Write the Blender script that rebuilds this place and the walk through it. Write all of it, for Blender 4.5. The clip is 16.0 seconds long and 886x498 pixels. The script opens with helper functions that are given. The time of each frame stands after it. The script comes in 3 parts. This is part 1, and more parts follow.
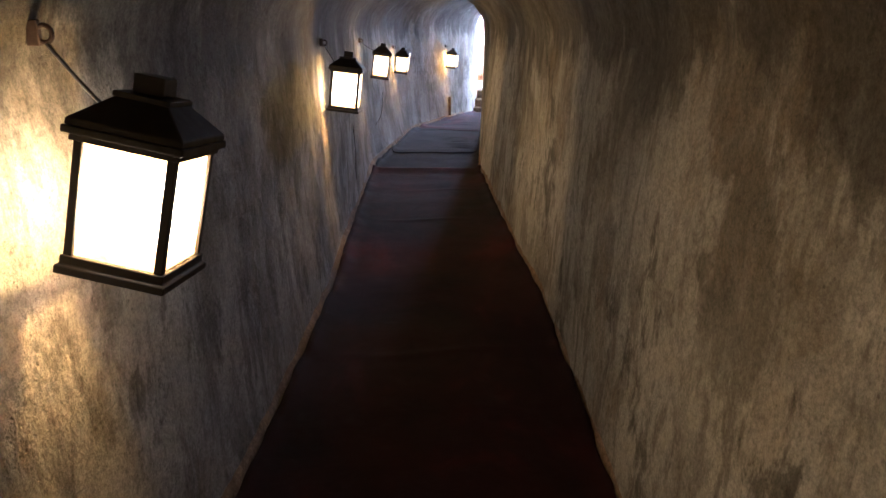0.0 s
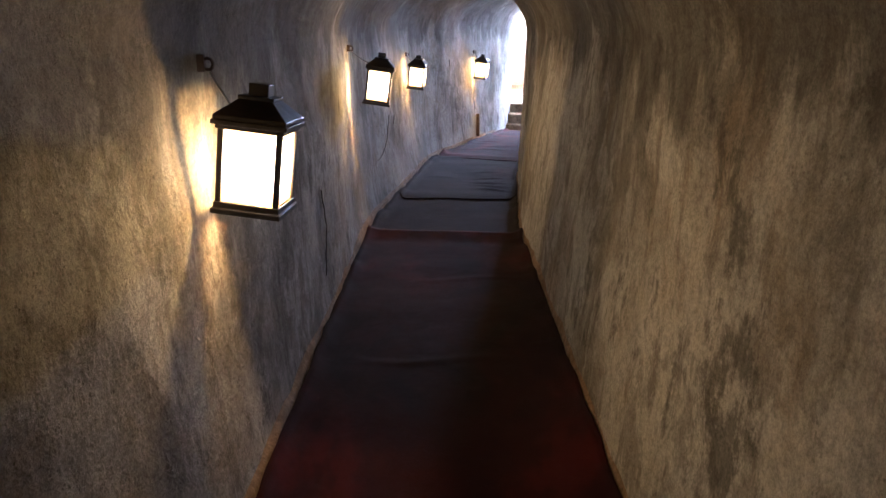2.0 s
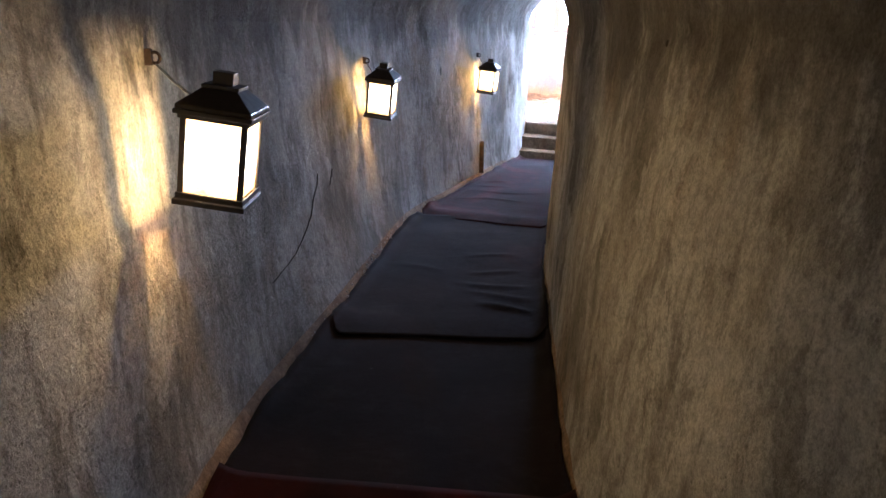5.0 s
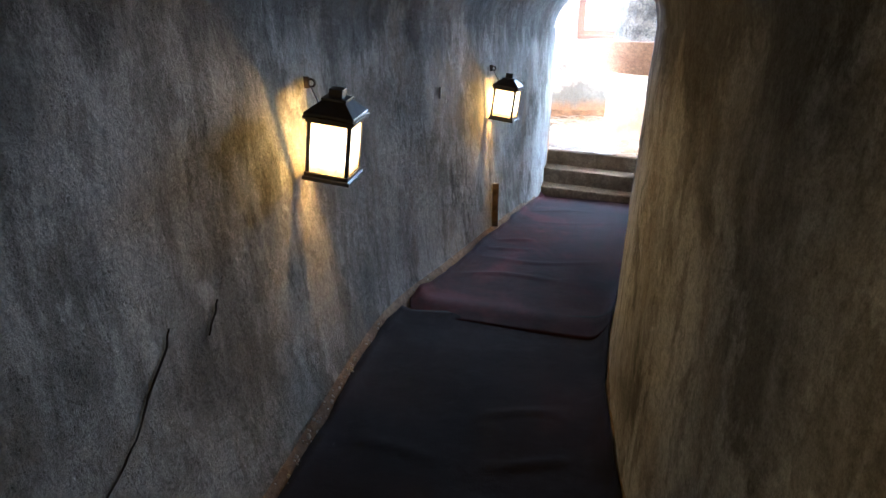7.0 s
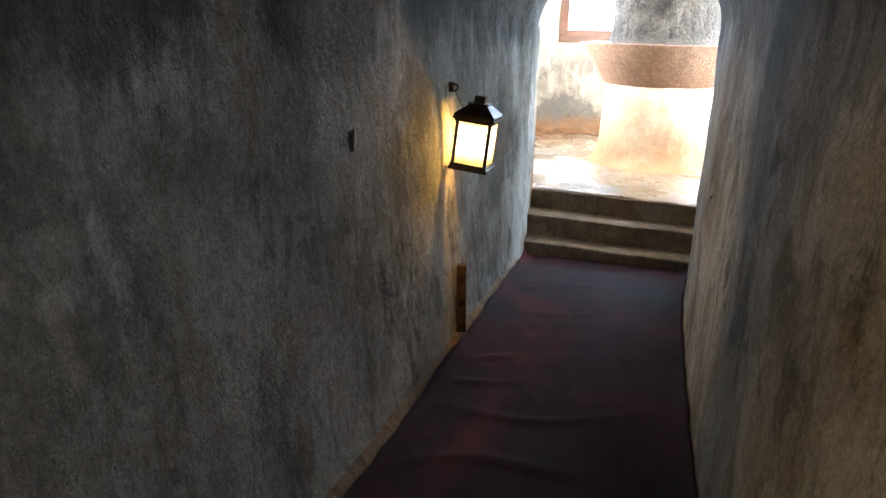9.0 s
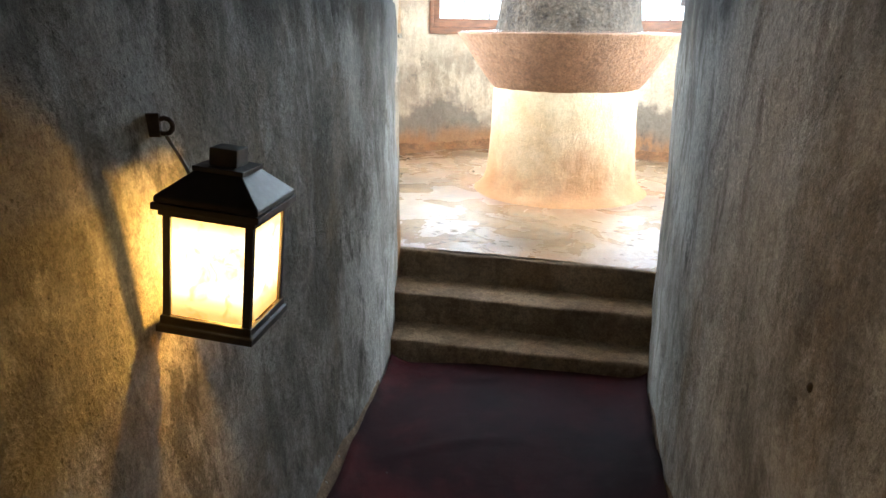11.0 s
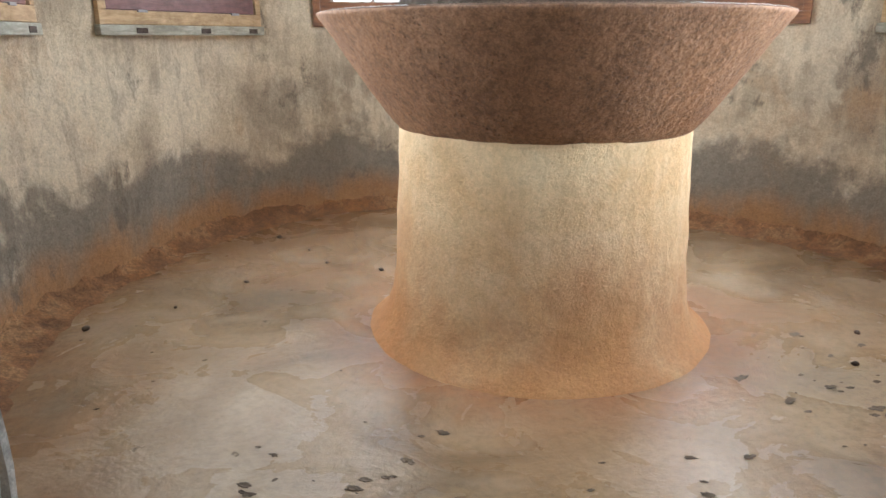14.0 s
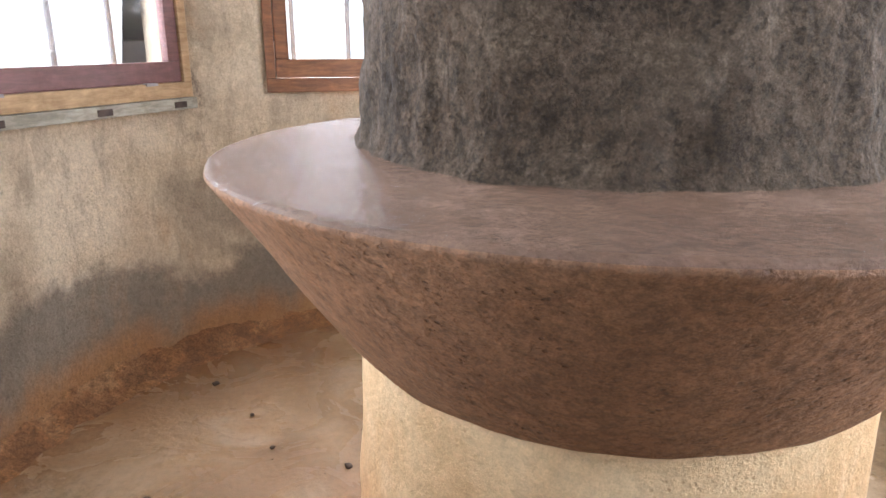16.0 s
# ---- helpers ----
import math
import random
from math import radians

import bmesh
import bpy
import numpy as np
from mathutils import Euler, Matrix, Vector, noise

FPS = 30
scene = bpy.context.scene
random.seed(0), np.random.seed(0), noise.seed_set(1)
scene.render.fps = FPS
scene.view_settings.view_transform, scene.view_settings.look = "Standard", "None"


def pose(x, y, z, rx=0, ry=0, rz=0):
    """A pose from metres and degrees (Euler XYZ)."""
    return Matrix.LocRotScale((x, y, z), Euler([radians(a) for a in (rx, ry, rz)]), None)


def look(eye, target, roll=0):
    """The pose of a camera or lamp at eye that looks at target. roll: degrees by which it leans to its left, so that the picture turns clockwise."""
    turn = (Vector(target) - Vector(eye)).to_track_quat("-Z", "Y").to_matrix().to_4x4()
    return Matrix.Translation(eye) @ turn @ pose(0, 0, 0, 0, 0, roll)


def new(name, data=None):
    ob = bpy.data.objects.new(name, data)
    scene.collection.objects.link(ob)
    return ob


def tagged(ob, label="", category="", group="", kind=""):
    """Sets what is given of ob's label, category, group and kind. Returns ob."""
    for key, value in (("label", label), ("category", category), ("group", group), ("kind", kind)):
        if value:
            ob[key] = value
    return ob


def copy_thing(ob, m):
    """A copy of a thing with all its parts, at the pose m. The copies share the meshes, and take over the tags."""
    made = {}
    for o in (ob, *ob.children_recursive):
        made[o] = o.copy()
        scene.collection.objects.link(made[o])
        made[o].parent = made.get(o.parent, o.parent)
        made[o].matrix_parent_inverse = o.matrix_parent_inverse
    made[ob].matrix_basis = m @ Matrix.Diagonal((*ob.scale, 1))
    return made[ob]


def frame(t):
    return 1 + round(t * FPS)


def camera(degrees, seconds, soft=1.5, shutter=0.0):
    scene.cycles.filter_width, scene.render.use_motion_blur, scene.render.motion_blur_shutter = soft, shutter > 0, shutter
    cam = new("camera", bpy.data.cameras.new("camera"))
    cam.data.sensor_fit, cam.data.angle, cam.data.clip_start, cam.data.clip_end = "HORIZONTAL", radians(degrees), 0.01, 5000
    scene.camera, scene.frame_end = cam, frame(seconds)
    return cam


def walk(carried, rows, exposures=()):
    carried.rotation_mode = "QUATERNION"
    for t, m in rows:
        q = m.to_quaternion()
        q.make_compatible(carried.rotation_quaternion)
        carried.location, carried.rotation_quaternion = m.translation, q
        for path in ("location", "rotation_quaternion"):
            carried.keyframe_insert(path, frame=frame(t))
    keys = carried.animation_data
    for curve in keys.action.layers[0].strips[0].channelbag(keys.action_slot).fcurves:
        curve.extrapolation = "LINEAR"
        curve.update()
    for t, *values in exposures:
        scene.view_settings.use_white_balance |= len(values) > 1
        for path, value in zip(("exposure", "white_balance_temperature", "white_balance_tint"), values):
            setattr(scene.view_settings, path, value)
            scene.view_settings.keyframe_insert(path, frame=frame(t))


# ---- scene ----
cam = camera(64.1, 16.0)
PATH = [
    (0, (0.817, -4.994, 1.435), (0.694, -3.092, 0.828), 0.1),
    (0.5, (0.752, -4.319, 1.409), (0.577, -2.42, 0.806), 0.2),
    (1, (0.742, -3.661, 1.411), (0.548, -1.764, 0.809), 0.4),
    (1.5, (0.711, -3.042, 1.409), (0.515, -1.144, 0.808), 0.4),
    (2, (0.658, -2.451, 1.428), (0.463, -0.554, 0.824), 0.2),
    (2.5, (0.68, -1.857, 1.431), (0.482, 0.039, 0.826), 0.2),
    (3, (0.666, -1.309, 1.419), (0.469, 0.587, 0.814), 0.3),
    (3.5, (0.674, -0.747, 1.415), (0.479, 1.149, 0.809), 0.3),
    (4, (0.626, -0.21, 1.433), (0.432, 1.686, 0.827), 0.4),
    (4.2, (0.583, 0.004, 1.415), (0.394, 1.898, 0.801), 0.7),
    (6.3, (0.402, 2.253, 1.347), (0.176, 4.146, 0.742), 1.6),
    (6.5, (0.363, 2.459, 1.335), (0.143, 4.353, 0.733), 1.6),
    (7, (0.291, 3.005, 1.34), (0.07, 4.9, 0.74), 1.5),
    (7.5, (0.274, 3.539, 1.343), (0.066, 5.436, 0.744), 1.4),
    (8, (0.22, 4.106, 1.321), (0.019, 6.003, 0.72), 1.3),
    (8.2, (0.199, 4.354, 1.332), (0.007, 6.253, 0.735), 1.3),
    (10.3, (0.24, 6.639, 1.236), (0.236, 8.552, 0.651), 0.7),
    (10.5, (0.266, 6.909, 1.237), (0.294, 8.82, 0.647), 0.6),
    (11, (0.405, 7.38, 1.218), (0.586, 9.284, 0.631), 0.7),
    (11.5, (0.576, 7.85, 1.214), (0.825, 9.747, 0.633), 0.3),
    (12, (0.713, 8.342, 1.18), (0.991, 10.236, 0.601), 0.0),
    (12.5, (0.837, 8.841, 1.121), (1.127, 10.734, 0.542), 0.1),
    (13, (0.901, 9.286, 1.106), (1.186, 11.181, 0.533), -0.1),
    (13.5, (0.961, 9.783, 1.129), (1.24, 11.677, 0.553), -0.2),
    (14, (1.101, 10.261, 1.139), (1.373, 12.157, 0.564), -0.2),
    (14.5, (1.18, 10.659, 1.157), (1.447, 12.557, 0.585), -0.2),
    (15, (1.254, 11.043, 1.276), (1.521, 12.94, 0.703), -0.2),
    (15.5, (1.367, 11.279, 1.378), (1.641, 13.175, 0.807), -0.3),
    (16, (1.291, 11.497, 1.444), (1.568, 13.394, 0.874), -0.1),
]
walk(cam, [(t, look(eye, target, roll)) for t, eye, target, roll in PATH],
     exposures=[(0, 1.1, 5000, 26), (2, 1.2, 5000, 27), (4, 0.88, 4950, 26), (6.5, 0.35, 4800, 13), (8, -0.2, 5100, 9), (10.5, -1.0, 5900, 8), (11, -1.1, 5900, 9), (12.5, -1.9, 6000, 11), (14, -2.55, 6400, 15), (16, -2.45, 6600, 23)])

# ---- world, light ----
world = bpy.data.worlds.new("overcast_sky")
scene.world = world
world.use_nodes = True
wn = world.node_tree.nodes
sky = wn.new("ShaderNodeTexSky")
sky.sky_type, sky.sun_disc, sky.sun_elevation, sky.sun_rotation = "NISHITA", False, radians(48), radians(150)
sky.dust_density = 3.0
wn["Background"].inputs["Strength"].default_value = 0.15
world.node_tree.links.new(sky.outputs[0], wn["Background"].inputs["Color"])

sun = new("sun", bpy.data.lights.new("sun", "SUN"))
sun.data.energy, sun.data.angle, sun.data.color = 1.2, radians(14), (1.0, 0.96, 0.9)
sun.matrix_world = look((0, 0, 30), (6, 10.4, 14))

# plan of the round room
CX, CY, RR = 1.85, 13.0, 2.09
WALL_TOP = 2.75
SILL, HEAD = 1.235, 2.2
# openings of the room: middle angle in degrees, half width in degrees; the last two are unseen, added to light the
# column's front
WINDOWS = [(181, 14.6), (139.0, 15.0), (98.8, 14.2), (43.5, 15), (2.5, 14.5), (323, 14.5), (291, 10.5), (212, 10)]
WINDOW_LIGHT = 760


OVAL = ((0, 0.06), (30, -0.08), (45, -0.12), (75, 0.0), (100, 0.1), (120, 0.13), (137, 0.05), (154, -0.07), (175, -0.03), (231, 0.0), (273, 0.03), (360, 0.06))


def room_r(deg):
    """Radius of the room's slightly uneven round at an angle."""
    a, r = zip(*OVAL)
    return RR + float(np.mean([np.interp((deg + d) % 360, a, r) for d in (-6, -3, 0, 3, 6)]))


def polar(r, deg, z=0.0):
    return Vector((CX + r * math.cos(radians(deg)), CY + r * math.sin(radians(deg)), z))


# strength of each window's lamp, balanced by hand; weak for the two unseen windows
LIGHT_SHARE = (0.7, 0.7, 1.0, 1.2, 1.3, 1.2, 0.3, 0.3)
for (mid, half), light_share in zip(WINDOWS, LIGHT_SHARE):
    lamp = bpy.data.lights.new("window_daylight", "AREA")
    lamp.shape, lamp.size, lamp.size_y = "RECTANGLE", 1.1 * half / 14.5, 1.0
    lamp.energy, lamp.color = WINDOW_LIGHT * half / 14.5 * light_share, (0.8, 0.92, 1.0)
    lo = new("window_daylight", lamp)
    lo.matrix_world = look(polar(room_r(mid) + 0.34, mid, 1.74), polar(0, mid, 1.2))


# ---- materials ----
def ramp(nt, src, stops, out="Color"):
    r = nt.nodes.new("ShaderNodeValToRGB")
    r.color_ramp.interpolation = "EASE"
    while len(r.color_ramp.elements) < len(stops):
        r.color_ramp.elements.new(0.5)
    for e, (p, c) in zip(r.color_ramp.elements, stops):
        e.position, e.color = p, (*c, 1) if len(c) == 3 else c
    nt.links.new(src, r.inputs[0])
    return r.outputs[out]


def noise_tex(nt, co, scale, detail=6, rough=0.6, distort=0.0, stretch=(1, 1, 1), shift=0.0):
    m = nt.nodes.new("ShaderNodeMapping")
    m.inputs["Scale"].default_value = stretch
    m.inputs["Location"].default_value = (shift, shift * 0.7, shift * 1.3)
    nt.links.new(co, m.inputs[0])
    n = nt.nodes.new("ShaderNodeTexNoise")
    for key, v in (("Scale", scale), ("Detail", detail), ("Roughness", rough), ("Distortion", distort)):
        n.inputs[key].default_value = v
    nt.links.new(m.outputs[0], n.inputs["Vector"])
    return n.outputs["Fac"]


def mix(nt, a, b, fac, how="MIX"):
    m = nt.nodes.new("ShaderNodeMix")
    m.data_type, m.blend_type = "RGBA", how
    for sock, v in ((m.inputs[0], fac), (m.inputs[6], a), (m.inputs[7], b)):
        if hasattr(v, "is_output"):
            nt.links.new(v, sock)
        elif isinstance(v, tuple):
            sock.default_value = (*v, 1)
        else:
            sock.default_value = v
    return m.outputs[2]


def bare(name):
    mat = bpy.data.materials.new(name)
    mat.use_nodes = True
    nt = mat.node_tree
    co = nt.nodes.new("ShaderNodeNewGeometry").outputs["Position"]
    return mat, nt, nt.nodes["Principled BSDF"], co


def bumps(nt, bsdf, heights):
    """heights: (socket, strength, distance) laid over one another."""
    last = None
    for src, strength, distance in heights:
        b = nt.nodes.new("ShaderNodeBump")
        b.inputs["Strength"].default_value, b.inputs["Distance"].default_value = strength, distance
        nt.links.new(src, b.inputs["Height"])
        if last:
            nt.links.new(last, b.inputs["Normal"])
        last = b.outputs[0]
    nt.links.new(last, bsdf.inputs["Normal"])


BLACK, WHITE = (0, 0, 0), (1, 1, 1)


def height_of(nt, co, z0, z1):
    """0 at z0 to 1 at z1."""
    sep = nt.nodes.new("ShaderNodeSeparateXYZ")
    nt.links.new(co, sep.inputs[0])
    up = nt.nodes.new("ShaderNodeMapRange")
    up.inputs[1].default_value, up.inputs[2].default_value = z0, z1
    nt.links.new(sep.outputs[2], up.inputs[0])
    return up.outputs[0]


def times(nt, a, b):
    m = nt.nodes.new("ShaderNodeMath")
    m.operation = "MULTIPLY"
    nt.links.new(a, m.inputs[0])
    nt.links.new(b, m.inputs[1])
    return m.outputs[0]


def grey(v):
    return (v, v, v)


def plaster(name, light, mid, dark, mould, warm, streak=0.22, mould_from=0.56, rough=0.92, patch=0.9, pits=0.5, grit=0.3, damp=None, spec=0.25, relief=1.0, crown=None, lime=0.6, foot=None, stain=1.0, pebble=0.0):
    """Old lime plaster: soft clouds, limewash patches with edges, runs down the wall, mould, bare brown spots, grit and pits.
    damp: (colour, height, reach, edge) of a stain that climbed from the floor; crown: (from, to) heights of mould hanging from the vault;
    foot: (colour, height) of rusty splash at the floor."""
    mat, nt, b, co = bare(name)
    cloud = noise_tex(nt, co, patch, 9, 0.58, 0.25)
    base = ramp(nt, cloud, [(0.41, dark), (0.5, mid), (0.585, light)])
    # limewash still holding in patches, with a torn edge
    wash = ramp(nt, noise_tex(nt, co, 1.5, 12, 0.66, 0.15, (1, 1, 0.75), 51.0), [(0.5, BLACK), (0.545, grey(lime))])
    base = mix(nt, base, light, wash)
    thin = ramp(nt, noise_tex(nt, co, 3.4, 10, 0.68, 0.1, (1, 1, 0.6), 33.0), [(0.53, BLACK), (0.58, grey(0.55 * stain))])
    base = mix(nt, base, dark, thin)
    runs = ramp(nt, noise_tex(nt, co, 8.0, 7, 0.6, 0.1, (1, 1, streak), 3.1), [(0.48, BLACK), (0.68, grey(0.4))])
    base = mix(nt, base, light, runs)
    drips = ramp(nt, noise_tex(nt, co, 10.0, 8, 0.64, 0.15, (1, 1, streak), 21.0), [(0.52, BLACK), (0.64, grey(0.65 * stain))])
    base = mix(nt, base, dark, drips)
    if foot:
        low = times(nt, height_of(nt, co, foot[1], 0.0), noise_tex(nt, co, 2.6, 10, 0.68, 0.2, (1, 1, 0.5), 71.0))
    if damp:
        tone, height, reach, edge = damp
        tide = times(nt, height_of(nt, co, height + reach, height - reach), noise_tex(nt, co, 1.2, 11, 0.64, 0.2, (1, 1, 1), 30.0))
        base = mix(nt, base, tone, ramp(nt, tide, [(0.25 - edge, BLACK), (0.28 + edge, grey(0.85))]))
    if foot:
        base = mix(nt, base, foot[0], ramp(nt, low, [(0.14, BLACK), (0.4, grey(0.85))]))
    rust = ramp(nt, noise_tex(nt, co, 1.7, 9, 0.68, 0.2, (1, 1, 0.7), 12.4), [(0.5, BLACK), (0.72, grey(0.55))])
    base = mix(nt, base, warm, rust)
    spots = ramp(nt, noise_tex(nt, co, 2.3, 13, 0.76, 0.1, (1, 1, 0.6), 7.7), [(mould_from, BLACK), (mould_from + 0.07, grey(0.7))])
    base = mix(nt, base, mould, spots)
    if crown:
        hang = times(nt, height_of(nt, co, *crown), noise_tex(nt, co, 2.6, 12, 0.72, 0.1, (1, 1, 0.45), 61.0))
        base = mix(nt, base, mould, ramp(nt, hang, [(0.31, BLACK), (0.44, grey(0.75))]))
    fine = noise_tex(nt, co, 85, 6, 0.72)
    sand = noise_tex(nt, co, 28, 8, 0.72, 0.1, (1, 1, 1), 17.0)
    base = mix(nt, base, ramp(nt, sand, [(0.3, grey(1 - grit)), (0.62, grey(1 + grit * 0.25))]), 1.0, "MULTIPLY")
    base = mix(nt, base, ramp(nt, fine, [(0.34, grey(1 - grit)), (0.62, grey(1 + 0.25 * grit))]), 0.9, "MULTIPLY")
    grain = noise_tex(nt, co, 230, 4, 0.7)
    base = mix(nt, base, ramp(nt, grain, [(0.32, grey(1 - 0.8 * grit)), (0.64, grey(1 + 0.25 * grit))]), 0.9, "MULTIPLY")
    vor = nt.nodes.new("ShaderNodeTexVoronoi")
    vor.inputs["Scale"].default_value = 60
    vor.inputs["Randomness"].default_value = 1.0
    nt.links.new(co, vor.inputs["Vector"])
    few = ramp(nt, noise_tex(nt, co, 9, 4, 0.6, 0, (1, 1, 1), 40.0), [(0.5, WHITE), (0.62, BLACK)])
    pit = mix(nt, ramp(nt, vor.outputs["Distance"], [(0.14, BLACK), (0.3, WHITE)]), WHITE, few)
    base = mix(nt, base, mix(nt, mould, base, pit), min(1.0, pits))
    nt.links.new(base, b.inputs["Base Color"])
    b.inputs["Roughness"].default_value = rough
    b.inputs["Specular IOR Level"].default_value = spec
    heights = []
    if pebble:
        # coarse aggregate standing out of the render
        agg = nt.nodes.new("ShaderNodeTexVoronoi")
        agg.feature = "SMOOTH_F1"
        agg.inputs["Scale"].default_value = 46
        nt.links.new(co, agg.inputs["Vector"])
        heights = [(agg.outputs["Distance"], pebble, -0.018), (noise_tex(nt, co, 55, 5, 0.7, 0.3, (1, 1, 1), 13.0), pebble, 0.016)]
    trowel = noise_tex(nt, co, 6, 8, 0.62, 0.0, (1, 1, 0.8), 5.0)
    bumps(nt, b, [(trowel, 0.6, 0.035 * relief), (wash, 0.5, 0.006 * relief), (spots, 0.25, 0.004), (sand, 0.6, 0.016 * relief), (fine, 0.6, 0.007), (grain, 0.4, 0.003), (pit, pits, 0.012)] + heights)
    return mat


M_TUNNEL = plaster("tunnel_plaster", (0.54, 0.525, 0.485), (0.36, 0.34, 0.30), (0.18, 0.165, 0.14), (0.07, 0.065, 0.056), (0.30, 0.22, 0.13), mould_from=0.555, pits=0.4, crown=(0.55, 1.5))
M_ROOM = plaster("room_plaster", (0.70, 0.60, 0.45), (0.54, 0.445, 0.32), (0.33, 0.27, 0.2), (0.14, 0.115, 0.092), (0.46, 0.26, 0.12), mould_from=0.57, patch=0.8, grit=0.16, pits=0.3, damp=((0.185, 0.16, 0.13), 0.52, 0.8, 0.012), lime=0.5, stain=0.7, foot=((0.36, 0.18, 0.075), 0.42))
M_COLUMN = plaster("column_plaster", (0.82, 0.65, 0.42), (0.77, 0.575, 0.345), (0.70, 0.48, 0.265), (0.40, 0.2, 0.08), (0.64, 0.36, 0.16), streak=0.35, mould_from=0.66, patch=1.2, pits=0.3, grit=0.12, damp=((0.42, 0.17, 0.055), 0.42, 0.72, 0.15), relief=0.7, lime=0.3, stain=0.35, pebble=0.08)
M_BOWL = plaster("bowl_concrete", (0.48, 0.27, 0.155), (0.42, 0.225, 0.122), (0.33, 0.17, 0.09), (0.09, 0.05, 0.03), (0.43, 0.19, 0.075), streak=1.0, mould_from=0.62, patch=1.6, pits=0.6, grit=0.36, rough=0.6, spec=0.4, relief=0.9, lime=0.2, stain=0.5, pebble=0.3)
M_BOWLTOP = plaster("bowl_polished_cement", (0.33, 0.215, 0.16), (0.28, 0.178, 0.125), (0.22, 0.138, 0.1), (0.1, 0.065, 0.045), (0.3, 0.16, 0.09), streak=1.0, mould_from=0.64, patch=2, pits=0.2, grit=0.2, rough=0.22, spec=0.7, relief=1.0, lime=0.1, stain=0.5)
M_SHAFT = plaster("shaft_concrete", (0.17, 0.13, 0.093), (0.12, 0.088, 0.062), (0.068, 0.05, 0.035), (0.03, 0.023, 0.017), (0.16, 0.095, 0.055), streak=0.8, mould_from=0.57, patch=2.5, pits=0.6, grit=0.45, relief=1.5, lime=0.3, stain=0.6, pebble=1.0)
M_STEP = plaster("step_cement", (0.36, 0.265, 0.175), (0.28, 0.197, 0.122), (0.19, 0.13, 0.08), (0.08, 0.058, 0.038), (0.29, 0.17, 0.085), streak=1, mould_from=0.62, patch=2, grit=0.35, relief=0.4, lime=0.3)
M_SILT = plaster("rust_silt", (0.36, 0.2, 0.1), (0.29, 0.14, 0.062), (0.19, 0.09, 0.042), (0.1, 0.058, 0.033), (0.4, 0.18, 0.062), streak=1, mould_from=0.6, patch=5, pits=0.8, grit=0.4, lime=0.15)


def ring_of(nt, co, x, y, r0, r1):
    """0 at radius r0 round a point of the plan to 1 at r1."""
    far = nt.nodes.new("ShaderNodeVectorMath")
    far.operation = "DISTANCE"
    far.inputs[1].default_value = (x, y, 0)
    nt.links.new(co, far.inputs[0])
    edge = nt.nodes.new("ShaderNodeMapRange")
    edge.inputs[1].default_value, edge.inputs[2].default_value = r0, r1
    nt.links.new(far.outputs["Value"], edge.inputs[0])
    return edge.outputs[0]


def cement_floor():
    mat, nt, b, co = bare("worn_cement")
    cloud = noise_tex(nt, co, 1.3, 9, 0.56, 0.8)
    base = ramp(nt, cloud, [(0.36, (0.155, 0.104, 0.056)), (0.5, (0.275, 0.19, 0.108)), (0.64, (0.39, 0.29, 0.185))])
    swirl = noise_tex(nt, co, 2.6, 8, 0.58, 0.7, (1, 1, 1), 4.0)
    base = mix(nt, base, (0.3, 0.17, 0.09), ramp(nt, noise_tex(nt, co, 1.0, 6, 0.55, 0.6, (1, 1, 1), 44.0), [(0.4, BLACK), (0.7, grey(0.6))]))
    base = mix(nt, base, (0.44, 0.345, 0.25), ramp(nt, swirl, [(0.47, BLACK), (0.7, grey(0.5))]))
    # rusty splash round the column's foot, silt spread out from the foot of the wall
    splash = times(nt, ring_of(nt, co, 1.897, 12.95, 1.15, 0.6), noise_tex(nt, co, 3.0, 9, 0.66, 0.4, (1, 1, 1), 8.0))
    base = mix(nt, base, (0.27, 0.125, 0.06), ramp(nt, splash, [(0.12, BLACK), (0.5, grey(0.9))]))
    silt = times(nt, ring_of(nt, co, CX, CY, RR - 0.75, RR + 0.15), noise_tex(nt, co, 3.0, 10, 0.7, 0.4, (1, 1, 1), 25.0))
    base = mix(nt, base, (0.2, 0.105, 0.05), ramp(nt, silt, [(0.14, BLACK), (0.45, WHITE)]))
    worn = ramp(nt, noise_tex(nt, co, 9, 9, 0.7, 0.3, (1, 1, 1), 9.0), [(0.66, BLACK), (0.72, WHITE)])
    base = mix(nt, base, (0.12, 0.085, 0.055), mix(nt, BLACK, grey(0.8), worn))
    sand = noise_tex(nt, co, 32, 8, 0.72)
    base = mix(nt, base, ramp(nt, sand, [(0.3, grey(0.78)), (0.62, grey(1.06))]), 1.0, "MULTIPLY")
    nt.links.new(base, b.inputs["Base Color"])
    gloss = ramp(nt, swirl, [(0.38, grey(0.45)), (0.6, grey(0.15))])
    nt.links.new(mix(nt, gloss, grey(0.9), worn), b.inputs["Roughness"])
    b.inputs["Specular IOR Level"].default_value = 0.5
    bumps(nt, b, [(swirl, 0.5, 0.02), (noise_tex(nt, co, 11, 7, 0.6, 0.8, (1, 1, 1), 2.0), 0.35, 0.012), (sand, 0.25, 0.006), (worn, 0.5, -0.006)])
    return mat


M_FLOOR = cement_floor()


